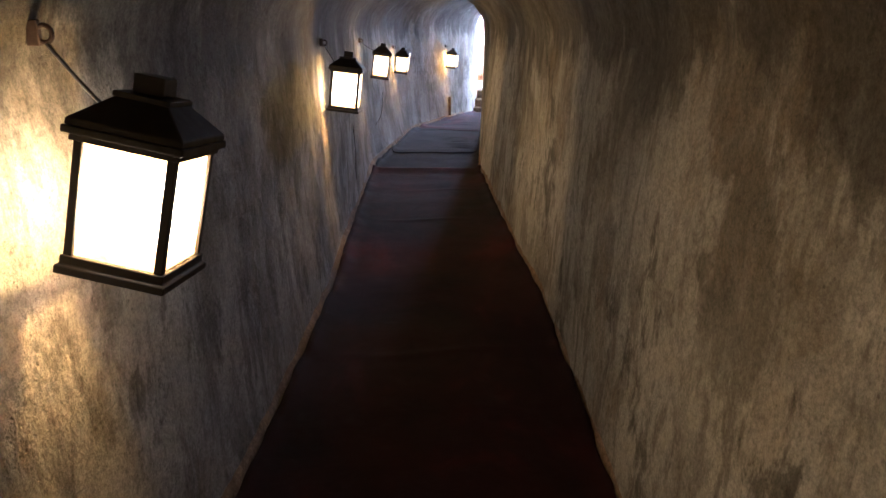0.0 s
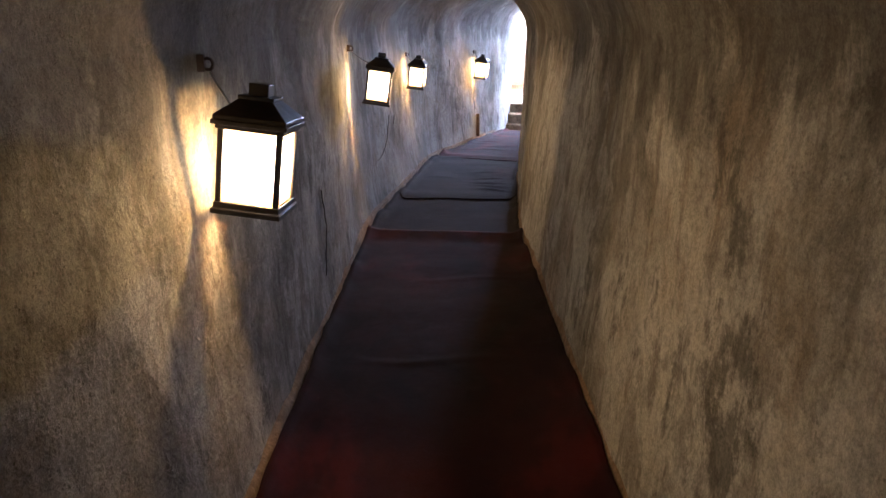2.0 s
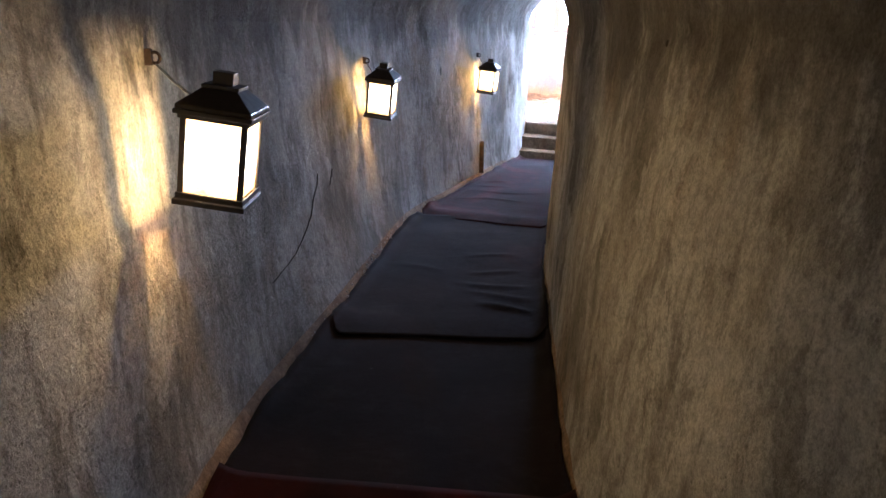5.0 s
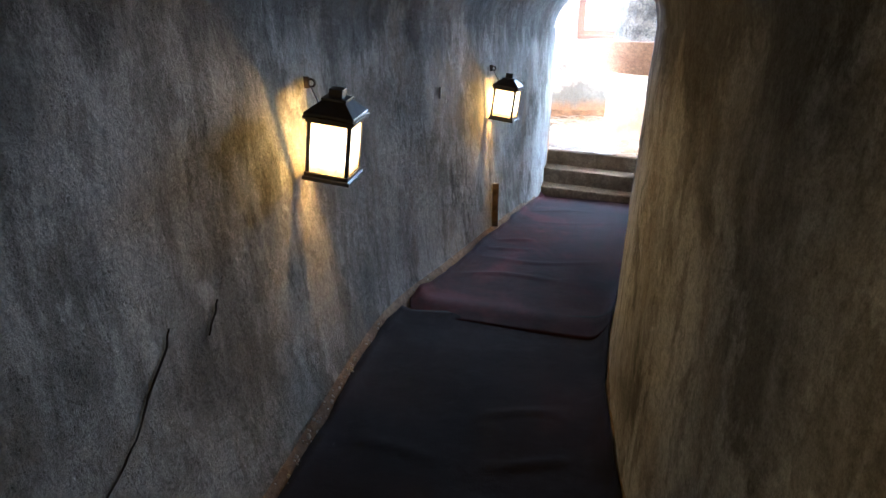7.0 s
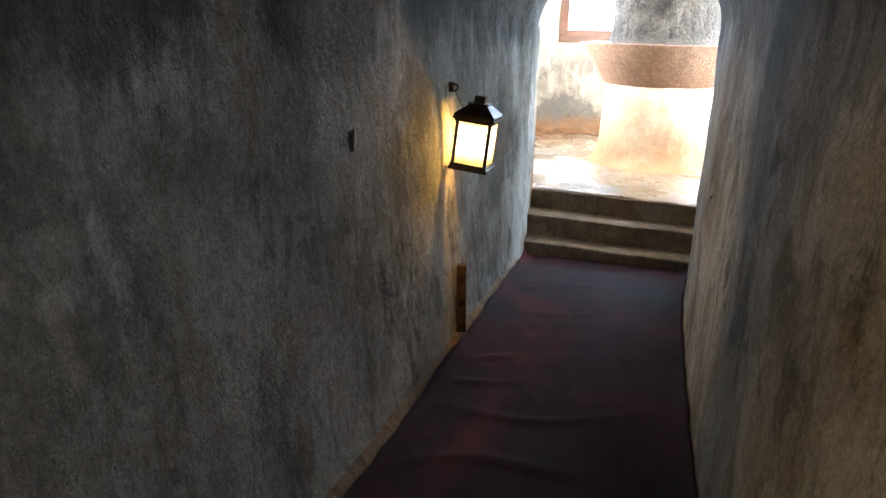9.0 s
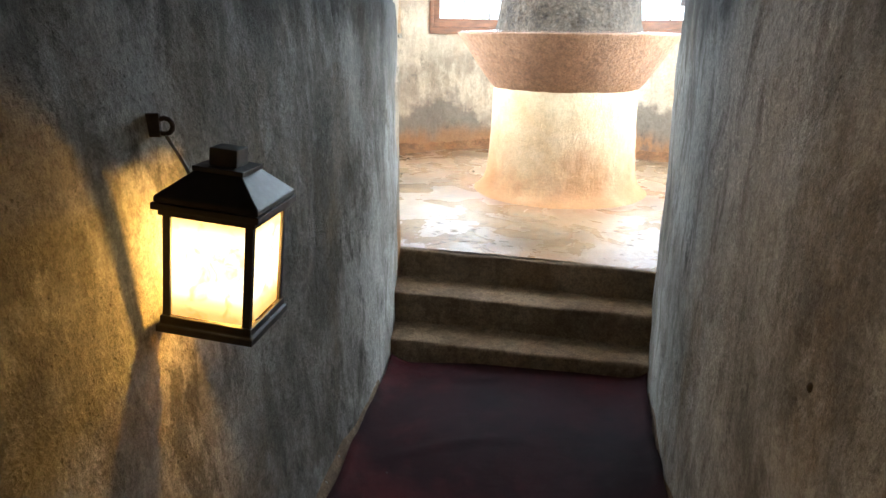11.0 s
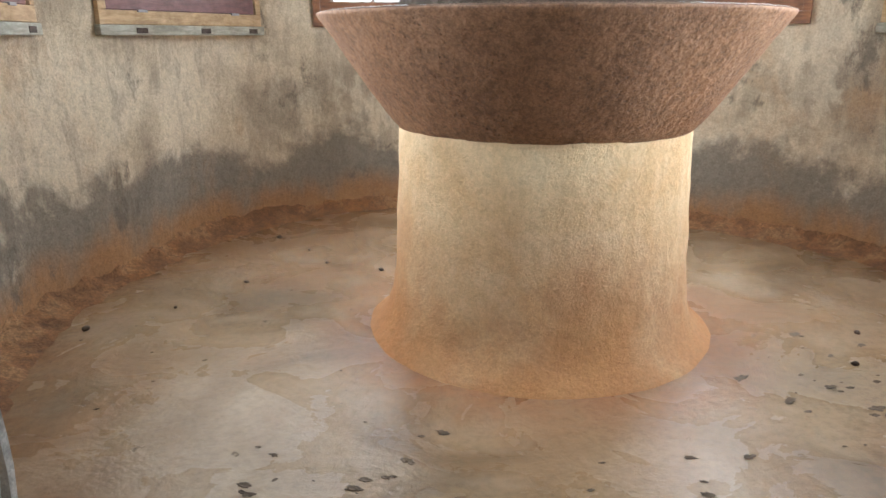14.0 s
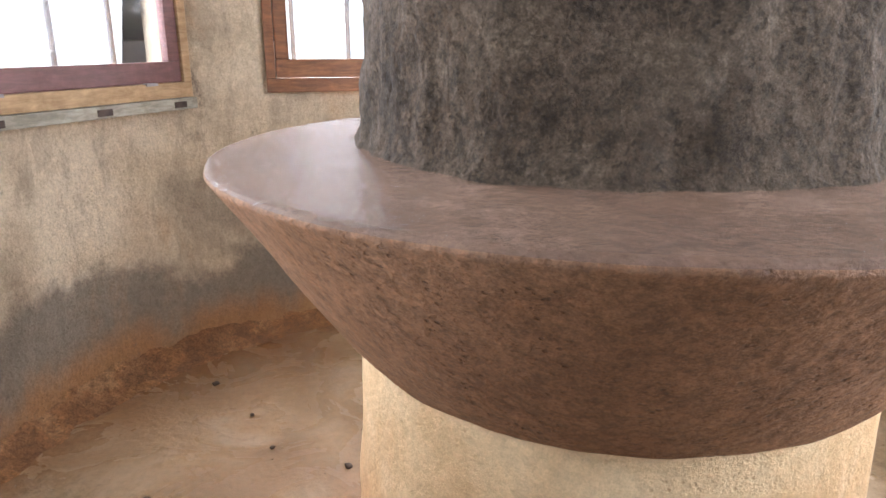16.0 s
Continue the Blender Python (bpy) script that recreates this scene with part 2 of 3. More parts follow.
def carpet_material(name, worn, deep, bright):
    """Thin needle felt: trodden dark paths, redder where untrodden, lint and dust."""
    mat, nt, b, co = bare(name)
    tone = noise_tex(nt, co, 1.6, 7, 0.62, 0.3, (1, 0.6, 1))
    base = ramp(nt, tone, [(0.36, worn), (0.52, deep), (0.68, bright)])
    dust = ramp(nt, noise_tex(nt, co, 9, 8, 0.7, 0.2, (1, 1, 1), 6.0), [(0.5, BLACK), (0.75, (0.12, 0.12, 0.12))])
    base = mix(nt, base, (0.055, 0.045, 0.05), dust)
    lint = ramp(nt, noise_tex(nt, co, 60, 3, 0.5), [(0.77, BLACK), (0.8, (0.4, 0.4, 0.4))])
    base = mix(nt, base, (0.3, 0.27, 0.25), lint)
    nt.links.new(base, b.inputs["Base Color"])
    b.inputs["Roughness"].default_value = 0.9
    b.inputs["Specular IOR Level"].default_value = 0.06
    b.inputs["Sheen Weight"].default_value = 0.02
    b.inputs["Sheen Roughness"].default_value = 0.5
    weave = noise_tex(nt, co, 220, 3, 0.6)
    bumps(nt, b, [(noise_tex(nt, co, 9, 6, 0.6, 0.2), 0.35, 0.012), (weave, 0.5, 0.003)])
    return mat


M_CARPET = carpet_material("maroon_felt", (0.008, 0.0025, 0.0035), (0.018, 0.0035, 0.0045), (0.045, 0.006, 0.007))
M_CHARCOAL = carpet_material("charcoal_felt", (0.0045, 0.003, 0.0042), (0.0075, 0.0045, 0.006), (0.014, 0.0055, 0.007))
M_FADED = carpet_material("faded_maroon_felt", (0.012, 0.006, 0.008), (0.026, 0.008, 0.011), (0.07, 0.013, 0.016))


def wood(name, light, dark, rough=0.5, paint=0.0):
    mat, nt, b, co = bare(name)
    grain = noise_tex(nt, co, 9, 8, 0.65, 0.6, (1, 1, 6))
    base = ramp(nt, grain, [(0.32, dark), (0.68, light)])
    worn = noise_tex(nt, co, 6, 8, 0.7)
    base = mix(nt, base, ramp(nt, worn, [(0.35, (0.6, 0.58, 0.55)), (0.6, WHITE)]), 0.7, "MULTIPLY")
    nt.links.new(base, b.inputs["Base Color"])
    nt.links.new(ramp(nt, worn, [(0.3, (rough + 0.2,) * 3), (0.7, (rough,) * 3)]), b.inputs["Roughness"])
    bumps(nt, b, [(grain, 0.25, 0.004)])
    return mat


M_MAROON = wood("maroon_painted_wood", (0.2, 0.075, 0.065), (0.12, 0.045, 0.04), 0.45)
M_BROWN = wood("varnished_brown_wood", (0.27, 0.115, 0.05), (0.13, 0.055, 0.028), 0.4)
M_PALEWOOD = wood("bare_pale_wood", (0.52, 0.36, 0.2), (0.36, 0.23, 0.12), 0.7)
M_GREYWOOD = wood("weathered_grey_wood", (0.42, 0.4, 0.33), (0.25, 0.235, 0.19), 0.75)


def simple(name, color, rough, metal=0.0, vary=0.25):
    mat, nt, b, co = bare(name)
    n = noise_tex(nt, co, 25, 6, 0.6)
    lo = tuple(c * (1 - vary) for c in color)
    nt.links.new(ramp(nt, n, [(0.3, lo), (0.7, color)]), b.inputs["Base Color"])
    nt.links.new(ramp(nt, n, [(0.3, (rough + 0.15,) * 3), (0.7, (rough,) * 3)]), b.inputs["Roughness"])
    b.inputs["Metallic"].default_value = metal
    bumps(nt, b, [(n, 0.15, 0.003)])
    return mat


M_LANTERN = simple("dark_bronze_lacquer", (0.045, 0.036, 0.03), 0.36)
M_IRON = simple("rusty_iron", (0.09, 0.06, 0.045), 0.7, 0.4, 0.5)
M_BAR = simple("grey_painted_bar", (0.32, 0.32, 0.33), 0.6)
M_WIRE = simple("pale_wire", (0.34, 0.34, 0.34), 0.45, 0.6)
M_DEBRIS = simple("dark_debris", (0.07, 0.045, 0.03), 0.9, 0.0, 0.5)
M_CHALK = simple("chalky_lime", (0.66, 0.62, 0.55), 0.95)
M_OUTGROUND = plaster("pale_backdrop_ground", (0.7, 0.66, 0.58), (0.6, 0.56, 0.48), (0.5, 0.45, 0.38), (0.4, 0.36, 0.3), (0.5, 0.42, 0.3), patch=0.2)


def glow_pane():
    """Frosted amber pane lit from behind by the candle bulb."""
    mat, nt, b, co = bare("lit_frosted_pane")
    obco = nt.nodes.new("ShaderNodeTexCoord").outputs["Object"]
    sep = nt.nodes.new("ShaderNodeSeparateXYZ")
    nt.links.new(obco, sep.inputs[0])
    smear = noise_tex(nt, obco, 22, 6, 0.6, 1.0)
    b.inputs["Base Color"].default_value = (0.8, 0.55, 0.2, 1)
    b.inputs["Roughness"].default_value = 0.5
    up = nt.nodes.new("ShaderNodeMapRange")
    up.inputs[1].default_value, up.inputs[2].default_value = 0.04, 0.26
    nt.links.new(sep.outputs[2], up.inputs[0])
    heat = ramp(nt, up.outputs[0], [(0.0, (0.42, 0.42, 0.42)), (0.3, WHITE), (0.72, (0.95, 0.95, 0.95)), (1.0, (0.4, 0.4, 0.4))])
    heat = mix(nt, heat, ramp(nt, smear, [(0.3, (0.7, 0.7, 0.7)), (0.5, WHITE)]), 1.0, "MULTIPLY")
    nt.links.new(ramp(nt, heat, [(0.2, (0.75, 0.34, 0.05)), (0.6, (1.0, 0.62, 0.2)), (1.0, (1.0, 0.8, 0.45))]), b.inputs["Emission Color"])
    st = nt.nodes.new("ShaderNodeMath")
    st.operation = "MULTIPLY"
    st.inputs[1].default_value = PANE_GLOW
    nt.links.new(heat, st.inputs[0])
    nt.links.new(st.outputs[0], b.inputs["Emission Strength"])
    return mat


PANE_GLOW = 7.0
M_PANE = glow_pane()


def window_glass():
    mat, nt, b, co = bare("dusty_window_glass")
    b.inputs["Base Color"].default_value = (0.95, 0.96, 0.96, 1)
    b.inputs["Roughness"].default_value = 0.03
    b.inputs["Transmission Weight"].default_value = 1.0
    b.inputs["IOR"].default_value = 1.45
    dust = nt.nodes.new("ShaderNodeBsdfDiffuse")
    dust.inputs[0].default_value = (0.7, 0.7, 0.7, 1)
    m = nt.nodes.new("ShaderNodeMixShader")
    nt.links.new(ramp(nt, noise_tex(nt, co, 6, 8, 0.7, 0.5), [(0.5, BLACK), (0.8, (0.35, 0.35, 0.35))]), m.inputs[0])
    nt.links.new(b.outputs[0], m.inputs[1])
    nt.links.new(dust.outputs[0], m.inputs[2])
    nt.links.new(m.outputs[0], nt.nodes["Material Output"].inputs[0])
    return mat


M_GLASS = window_glass()


# ---- helpers for meshes ----
def part(name, bm, material, parent=None, label="", smooth=False):
    me = bpy.data.meshes.new(name)
    bm.normal_update()
    bm.to_mesh(me)
    bm.free()
    me.materials.append(material)
    if smooth:
        me.polygons.foreach_set("use_smooth", [True] * len(me.polygons))
    ob = new(name, me)
    if parent:
        ob.parent = parent
    if label:
        ob["label"] = label
    return ob


def sheet(name, verts, faces, material, parent=None, smooth=True):
    me = bpy.data.meshes.new(name)
    me.from_pydata([tuple(v) for v in verts], [], faces)
    me.materials.append(material)
    me.update()
    bm = bmesh.new()
    bm.from_mesh(me)
    bmesh.ops.recalc_face_normals(bm, faces=bm.faces)
    bm.to_mesh(me)
    bm.free()
    if smooth:
        me.polygons.foreach_set("use_smooth", [True] * len(me.polygons))
    ob = new(name, me)
    if parent:
        ob.parent = parent
    return ob


def box(bm, x0, y0, z0, x1, y1, z1, bevel=0.0, m=None):
    made = bmesh.ops.create_cube(bm, size=1.0, matrix=Matrix.LocRotScale(((x0 + x1) / 2, (y0 + y1) / 2, (z0 + z1) / 2), None, (x1 - x0, y1 - y0, z1 - z0)))["verts"]
    if bevel:
        es = list({e for v in made for e in v.link_edges})
        got = bmesh.ops.bevel(bm, geom=es, offset=bevel, segments=2, affect="EDGES", profile=0.6)
        made = list({v for f in got["faces"] for v in f.verts} | {v for v in made if v.is_valid})
    if m is not None:
        bmesh.ops.transform(bm, matrix=m, verts=made)
    return made


def empty(name, m=None):
    ob = new(name)
    ob.empty_display_size = 0.1
    if m is not None:
        ob.matrix_world = m
    return ob


def fbm(x, y, z, scale, octaves=3):
    total, amp = 0.0, 1.0
    for k in range(octaves):
        total += amp * noise.noise(Vector((x, y, z)) * scale * 2 ** k)
        amp *= 0.5
    return total


def grid_faces(nu, nv, base=0, flip=False):
    out = []
    for i in range(nu - 1):
        for j in range(nv - 1):
            a = base + i * nv + j
            q = (a, a + 1, a + nv + 1, a + nv)
            out.append(q[::-1] if flip else q)
    return out


# ---- the tunnel ----
LEFT = ((-7.5, 0.12), (-3.0, 0.0), (-2.4, -0.025), (-1.2, -0.09), (-0.5, -0.16), (0, -0.215), (1, -0.32), (2, -0.415), (3, -0.515), (3.6, -0.52),
        (4.3, -0.48), (5, -0.46), (6, -0.45), (6.7, -0.41), (7.3, -0.255), (8.6, 0.03), (9.5, 0.215), (10.1, 0.33), (10.6, 0.445), (11.4, 0.53))
RIGHT = ((-7.5, 1.42), (-3.0, 1.265), (-2.3, 1.22), (-1.05, 1.145), (-0.4, 1.05), (0.2, 0.99), (1.2, 0.895), (1.85, 0.835), (2.4, 0.785), (2.8, 0.73), (3.3, 0.71),
         (4.4, 0.70), (5.1, 0.69), (5.6, 0.685), (6.3, 0.75), (6.8, 0.83), (7.6, 1.0), (9.0, 1.30), (9.4, 1.39), (9.95, 1.56), (10.5, 1.73), (10.95, 1.93), (11.35, 2.09))
FLOOR = ((-7.5, -0.05), (0, -0.10), (3, -0.16), (6.7, -0.24), (9, -0.33), (10.6, -0.43), (11.5, -0.46))
LEANS_L = ((-7.5, -0.06), (-3.5, -0.06), (-0.5, -0.1), (1.7, -0.06), (2.7, -0.1), (4, -0.2), (5.4, -0.26), (7, -0.2), (7.7, -0.15), (8.8, -0.17), (9.5, -0.12), (10.6, -0.03), (11.4, 0.0))
LEANS_R = ((-7.5, 0.08), (0.2, 0.1), (0.7, 0.16), (1.5, 0.17), (3, 0.16), (4.2, 0.09), (5.2, 0.03), (6, 0.05), (8, 0.05), (10.95, 0.0))
SPRING, RISE = 1.36, 0.5


def along(table, y):
    ys, xs = zip(*table)
    # smoothed interpolation
    return float(np.mean([np.interp(y + d, ys, xs) for d in (-0.35, -0.17, 0, 0.17, 0.35)]))


def floor_z(y):
    return along(FLOOR, y)


def profile(y, s):
    """Point of the tunnel's inner face: s 0..1 up the left wall, 1..2 over the vault, 2..3 down the right wall."""
    xl, xr, zf = along(LEFT, y), along(RIGHT, y), floor_z(y)
    tl, tr = xl + along(LEANS_L, y), xr + along(LEANS_R, y)
    if s <= 1:
        p, n = Vector((xl + (tl - xl) * max(s, 0) ** 0.6, y, zf + (SPRING - zf) * s)), Vector((1, 0, 0))
    elif s >= 2:
        k = 3 - s
        p, n = Vector((xr + (tr - xr) * k, y, zf + (SPRING - zf) * k)), Vector((-1, 0, 0))
    else:
        a = math.pi * (2 - s)
        h = (tr - tl) / 2
        p, n = Vector(((tl + tr) / 2 + h * math.cos(a), y, SPRING + RISE * math.sin(a))), Vector((-math.cos(a), 0, -math.sin(a)))
    d = (0.022 * fbm(p.x, p.y, p.z, 0.9, 2) + 0.011 * fbm(p.x, p.y, p.z, 4.0, 3)) * min(1.0, 0.25 + 1.5 * min(abs(s), abs(3 - s)))
    return p + n * d


def tunnel_piece(name, s0, s1, ns, y0, y1, thick, label):
    ny = int((y1 - y0) / 0.05)
    verts, outs = [], []
    for i in range(ny + 1):
        y = y0 + (y1 - y0) * i / ny
        for j in range(ns + 1):
            s = s0 + (s1 - s0) * j / ns
            verts.append(profile(y, s))
    nv = ns + 1
    faces = grid_faces(ny + 1, nv)
    # outer face and rims give it thickness
    k = len(verts)
    for i in range(ny + 1):
        for j in range(nv):
            s = s0 + (s1 - s0) * j / ns
            a = math.pi * min(1.0, max(0.0, s - 1))
            outs.append(verts[i * nv + j] + Vector((-thick * math.cos(a), 0, thick * math.sin(a))))
    faces += grid_faces(ny + 1, nv, k, True)
    for j in range(nv - 1):
        for q in (j, ny * nv + j):
            faces.append((q, q + 1, k + q + 1, k + q))
    ob = sheet(name, verts + outs, faces, M_TUNNEL)
    return tagged(ob, label, "wall" if "wall" in name else "ceiling", kind="structure")


tunnel_piece("wall_tunnel_left", -0.06, 1, 38, -7.5, 11.4, 0.45, "damp-stained grey lime plaster tunnel wall")
tunnel_piece("wall_tunnel_right", 2, 3.06, 38, -7.5, 10.95, 0.45, "damp-stained tan lime plaster tunnel wall")
tunnel_piece("ceiling_tunnel", 1, 2, 26, -7.5, 11.2, 0.35, "low plastered barrel vault over the tunnel")

# unseen end wall, added so that no sky light leaks into the tunnel
bm = bmesh.new()
box(bm, -0.6, -7.9, -0.4, 1.9, -7.5, 2.4)
tagged(part("wall_unseen_end", bm, M_TUNNEL), "unseen plain wall added to keep sky light out of the tunnel", "wall", kind="structure")

verts, nx, ny = [], 13, 190
for i in range(ny):
    y = -7.5 + 18.2 * i / (ny - 1)
    for j in range(nx):
        u = j / (nx - 1)
        x = along(LEFT, y) - 0.12 + (along(RIGHT, y) - along(LEFT, y) + 0.24) * u
        verts.append((x, y, floor_z(y) - 0.02 + 0.01 * fbm(x, y, 0, 2)))
tagged(sheet("floor_tunnel", verts, grid_faces(ny, nx), M_STEP), "bare brown cement under the carpet", "floor", kind="structure")


# ---- carpet lengths, overlapping with soft folds ----
def carpet(y0, y1, lift, label, material, near_ramp=0.0, far_ramp=0.0, skew=0.0, wrinkles=()):
    """near_ramp, far_ramp: height to which the last hand's breadths ride up over the neighbour.
    wrinkles: (y, first u, last u, height) of folds across the cloth."""
    ny, nx, verts = int((y1 - y0) / 0.028), 40, []
    for i in range(ny + 1):
        v = i / ny
        for j in range(nx + 1):
            u = j / nx
            # the ends round off at the corners
            corner = 0.16 * max(0.0, abs(u - 0.5) * 2 - 0.82) ** 2 / 0.0324
            y = y0 + corner + (y1 - y0 - corner) * v + skew * (u - 0.5) + 0.018 * fbm(u * 3, y0, 1.0, 1.0) * (1 - abs(2 * v - 1))
            xl, xr = along(LEFT, y) + 0.012, along(RIGHT, y) - 0.012
            x = xl + (xr - xl) * u + 0.01 * fbm(0, y * 4, u * 2, 1.0)
            edge = max(0, abs(u - 0.5) * 2 - 0.84) / 0.16
            z = floor_z(y) + lift + 0.008 * fbm(x * 0.7, y * 0.8, 2.0, 2.2, 2) + 0.05 * edge ** 2 * (0.5 + 0.9 * abs(fbm(x, y, 5, 1.7, 2)))
            near, far = v * (y1 - y0), (1 - v) * (y1 - y0)
            z += near_ramp * math.exp(-((near - 0.2) / 0.13) ** 2) * (1.15 - 0.7 * u)
            z += far_ramp * max(0.0, 1 - far / 0.24) ** 1.3
            for wy, ua, ub, h in wrinkles:
                if ua < u < ub:
                    bow = wy + 0.07 * math.sin(6 * u + wy * 5)
                    z += h * math.sin(math.pi * (u - ua) / (ub - ua)) * math.exp(-((y - bow) / 0.026) ** 2)
            verts.append((x, y, z))
    top = len(verts)
    verts += [(x, y, z - 0.008) for x, y, z in verts]
    n1 = nx + 1
    faces = grid_faces(ny + 1, n1) + grid_faces(ny + 1, n1, top, True)
    for i in range(ny):
        for j in (0, nx):
            a, b2 = i * n1 + j, (i + 1) * n1 + j
            faces.append((a, b2, top + b2, top + a))
    for j in range(nx):
        for i in (0, ny):
            a, b2 = i * n1 + j, i * n1 + j + 1
            faces.append((a, b2, top + b2, top + a))
    return tagged(sheet("carpet", verts, faces, material), label, "carpet", "carpet lengths along the tunnel")


carpet(-7.4, 2.87, 0.014, "dark maroon felt carpet runner on the tunnel floor", M_CARPET, 0.0, 0.03, 0.0, ((-1.9, 0.1, 0.9, 0.006), (0.6, 0.05, 0.8, 0.007), (1.8, 0.3, 0.95, 0.006)))
carpet(2.7, 4.5, 0.004, "short charcoal felt carpet length between two seams", M_CHARCOAL, 0.0, 0.0, 0.05)
carpet(4.18, 6.78, 0.014, "wrinkled charcoal felt carpet length with rounded end", M_CHARCOAL, 0.008, 0.016, 0.1,
       ((4.62, 0.62, 0.98, 0.016), (4.86, 0.55, 0.97, 0.012), (5.06, 0.5, 0.95, 0.014), (5.3, 0.1, 0.45, 0.008), (5.32, 0.55, 0.9, 0.012), (5.62, 0.5, 0.85, 0.009)))
carpet(6.6, 10.62, 0.019, "faded maroon felt carpet ending at the steps", M_FADED, 0.022, 0.0, -0.2,
       ((7.5, 0.02, 0.7, 0.012), (7.95, 0.02, 0.9, 0.012), (8.3, 0.02, 0.35, 0.014), (8.55, 0.02, 0.3, 0.014), (9.3, 0.1, 0.9, 0.007), (9.8, 0.05, 0.6, 0.008)))

# ---- steps up to the round room ----
STEP_EDGES = (((0.46, 10.60), (1.70, 10.33)), ((0.50, 10.785), (1.725, 10.395)), ((0.592, 11.05), (1.79, 10.63)), ((0.592, 11.35), (1.855, 10.865)))
steps = empty("steps", Matrix.Translation((1.2, 10.7, -0.44)))
tagged(steps, "three worn brown cement steps up to the round room", "steps")


def step(front, z0, z1):
    """A block from its front edge to well under the next, with a worn, uneven nosing."""
    (xa, ya), (xb, yb) = front
    d = Vector((xb - xa, yb - ya, 0)).normalized()
    back = Vector((-d.y, d.x, 0))
    a, b2 = Vector((xa, ya, 0)) - d * 0.2, Vector((xb, yb, 0)) + d * 0.2
    n, prof = 40, ((0.0, z0), (0.0, z1 - 0.06), (0.0, z1 - 0.016), (0.003, z1 - 0.005), (0.011, z1), (0.03, z1), (0.16, z1), (0.30, z1), (0.48, z1))
    verts = []
    for i in range(n + 1):
        p = a.lerp(b2, i / n)
        for k, (off, z) in enumerate(prof):
            w = 0.012 * fbm(p.x, p.y + off * 3, z * 3, 3.5, 3)
            q = p + back * (off + (0.7 * w if 0 < k < 6 else 0))
            verts.append((q.x, q.y, z + (0.5 * w if 2 <= k <= 7 else 0)))
    return sheet("step", verts, grid_faces(n + 1, len(prof)), M_STEP)


for k, (z0, z1) in enumerate(((-0.6, -0.33), (-0.5, -0.168), (-0.4, -0.004))):
    st = step(STEP_EDGES[k + 1] if k else STEP_EDGES[1], z0, z1)
    st.parent = steps
    st.matrix_parent_inverse = steps.matrix_world.inverted()

# ---- round room ----
DOOR = (231.0, 273.0)


def room_wall():
    """A curved wall with window openings and the tunnel's mouth cut through it."""
    cuts = sorted({a for m, h in WINDOWS for a in (m - h, m + h)} | set(DOOR))
    angles = []
    for a, b2 in zip(cuts, cuts[1:] + [cuts[0] + 360]):
        n = max(1, round((b2 - a) / 2.0))
        angles += [a + (b2 - a) * i / n for i in range(n)]
    zs = sorted({-0.5, 0.0, SILL, HEAD, WALL_TOP, 1.9} | {round(-0.5 + 0.08 * i, 3) for i in range(41) if -0.5 + 0.08 * i < WALL_TOP - 0.03})
    na, nz = len(angles), len(zs)

    def hole(i, j):
        a = (angles[i] + 0.01) % 360
        z = zs[j] + 0.001
        if any(m - h <= a < m + h for m, h in WINDOWS) and SILL <= z < HEAD:
            return True
        return DOOR[0] <= a < DOOR[1] and z < 1.9

    verts = []
    for thick in (0.0, 0.4):
        for a in angles:
            for z in zs:
                r = room_r(a) + thick
                q = polar(r, a, z)
                if not thick:
                    r += 0.022 * fbm(q.x, q.y, q.z, 1.2, 2) + 0.008 * fbm(q.x, q.y, q.z, 5, 2)
                verts.append(polar(r, a, z))
    off = na * nz
    at = lambda i, j: (i % na) * nz + j
    faces = []
    for i in range(na):
        for j in range(nz - 1):
            if hole(i, j):
                continue
            q = (at(i, j), at(i, j + 1), at(i + 1, j + 1), at(i + 1, j))
            faces += [q, tuple(off + v for v in q[::-1])]
            for (ii, jj), (u, v) in (((i - 1, j), (q[0], q[1])), ((i + 1, j), (q[2], q[3])), ((i, j - 1), (q[3], q[0])), ((i, j + 1), (q[1], q[2]))):
                if jj < 0 or jj >= nz - 1 or hole(ii % na, jj):
                    faces.append((v, u, off + u, off + v))
    ob = sheet("wall_round_room", verts, faces, M_ROOM)
    bpy.context.view_layer.update()
    return tagged(ob, "curved cream plaster wall with grey damp patches", "wall", kind="structure")


room_wall()

# floor of the room, a little uneven, ending at the top step
rings, spokes, verts = 34, 120, []
for i in range(rings + 1):
    r = (RR + 0.3) * i / rings
    for j in range(spokes):
        q = polar(r, 360 * j / spokes)
        verts.append((q.x, q.y, 0.008 * fbm(q.x, q.y, 0, 1.3, 3)))
(ax, ay), (bx, by) = STEP_EDGES[3]


def before_steps(x, y):
    return (x - ax) * (by - ay) - (y - ay) * (bx - ax) > 0.02


faces = []
for i in range(rings):
    for j in range(spokes):
        q = (i * spokes + j, i * spokes + (j + 1) % spokes, (i + 1) * spokes + (j + 1) % spokes, (i + 1) * spokes + j)
        if not all(before_steps(*verts[v][:2]) for v in q):
            faces.append(q)
bm = bmesh.new()
vs = [bm.verts.new(v) for v in verts]
for q in faces:
    if len(set(q)) == 4:
        try:
            bm.faces.new([vs[v] for v in q])
        except ValueError:
            pass
bmesh.ops.remove_doubles(bm, verts=bm.verts, dist=0.0005)
cut_n = Vector((by - ay, -(bx - ax), 0)).normalized()
bmesh.ops.bisect_plane(bm, geom=bm.verts[:] + bm.edges[:] + bm.faces[:], plane_co=Vector((ax, ay, 0)) - cut_n * 0.03, plane_no=cut_n, clear_outer=True)
for v in [v for v in bm.verts if not v.link_faces]:
    bm.verts.remove(v)
bmesh.ops.recalc_face_normals(bm, faces=bm.faces)
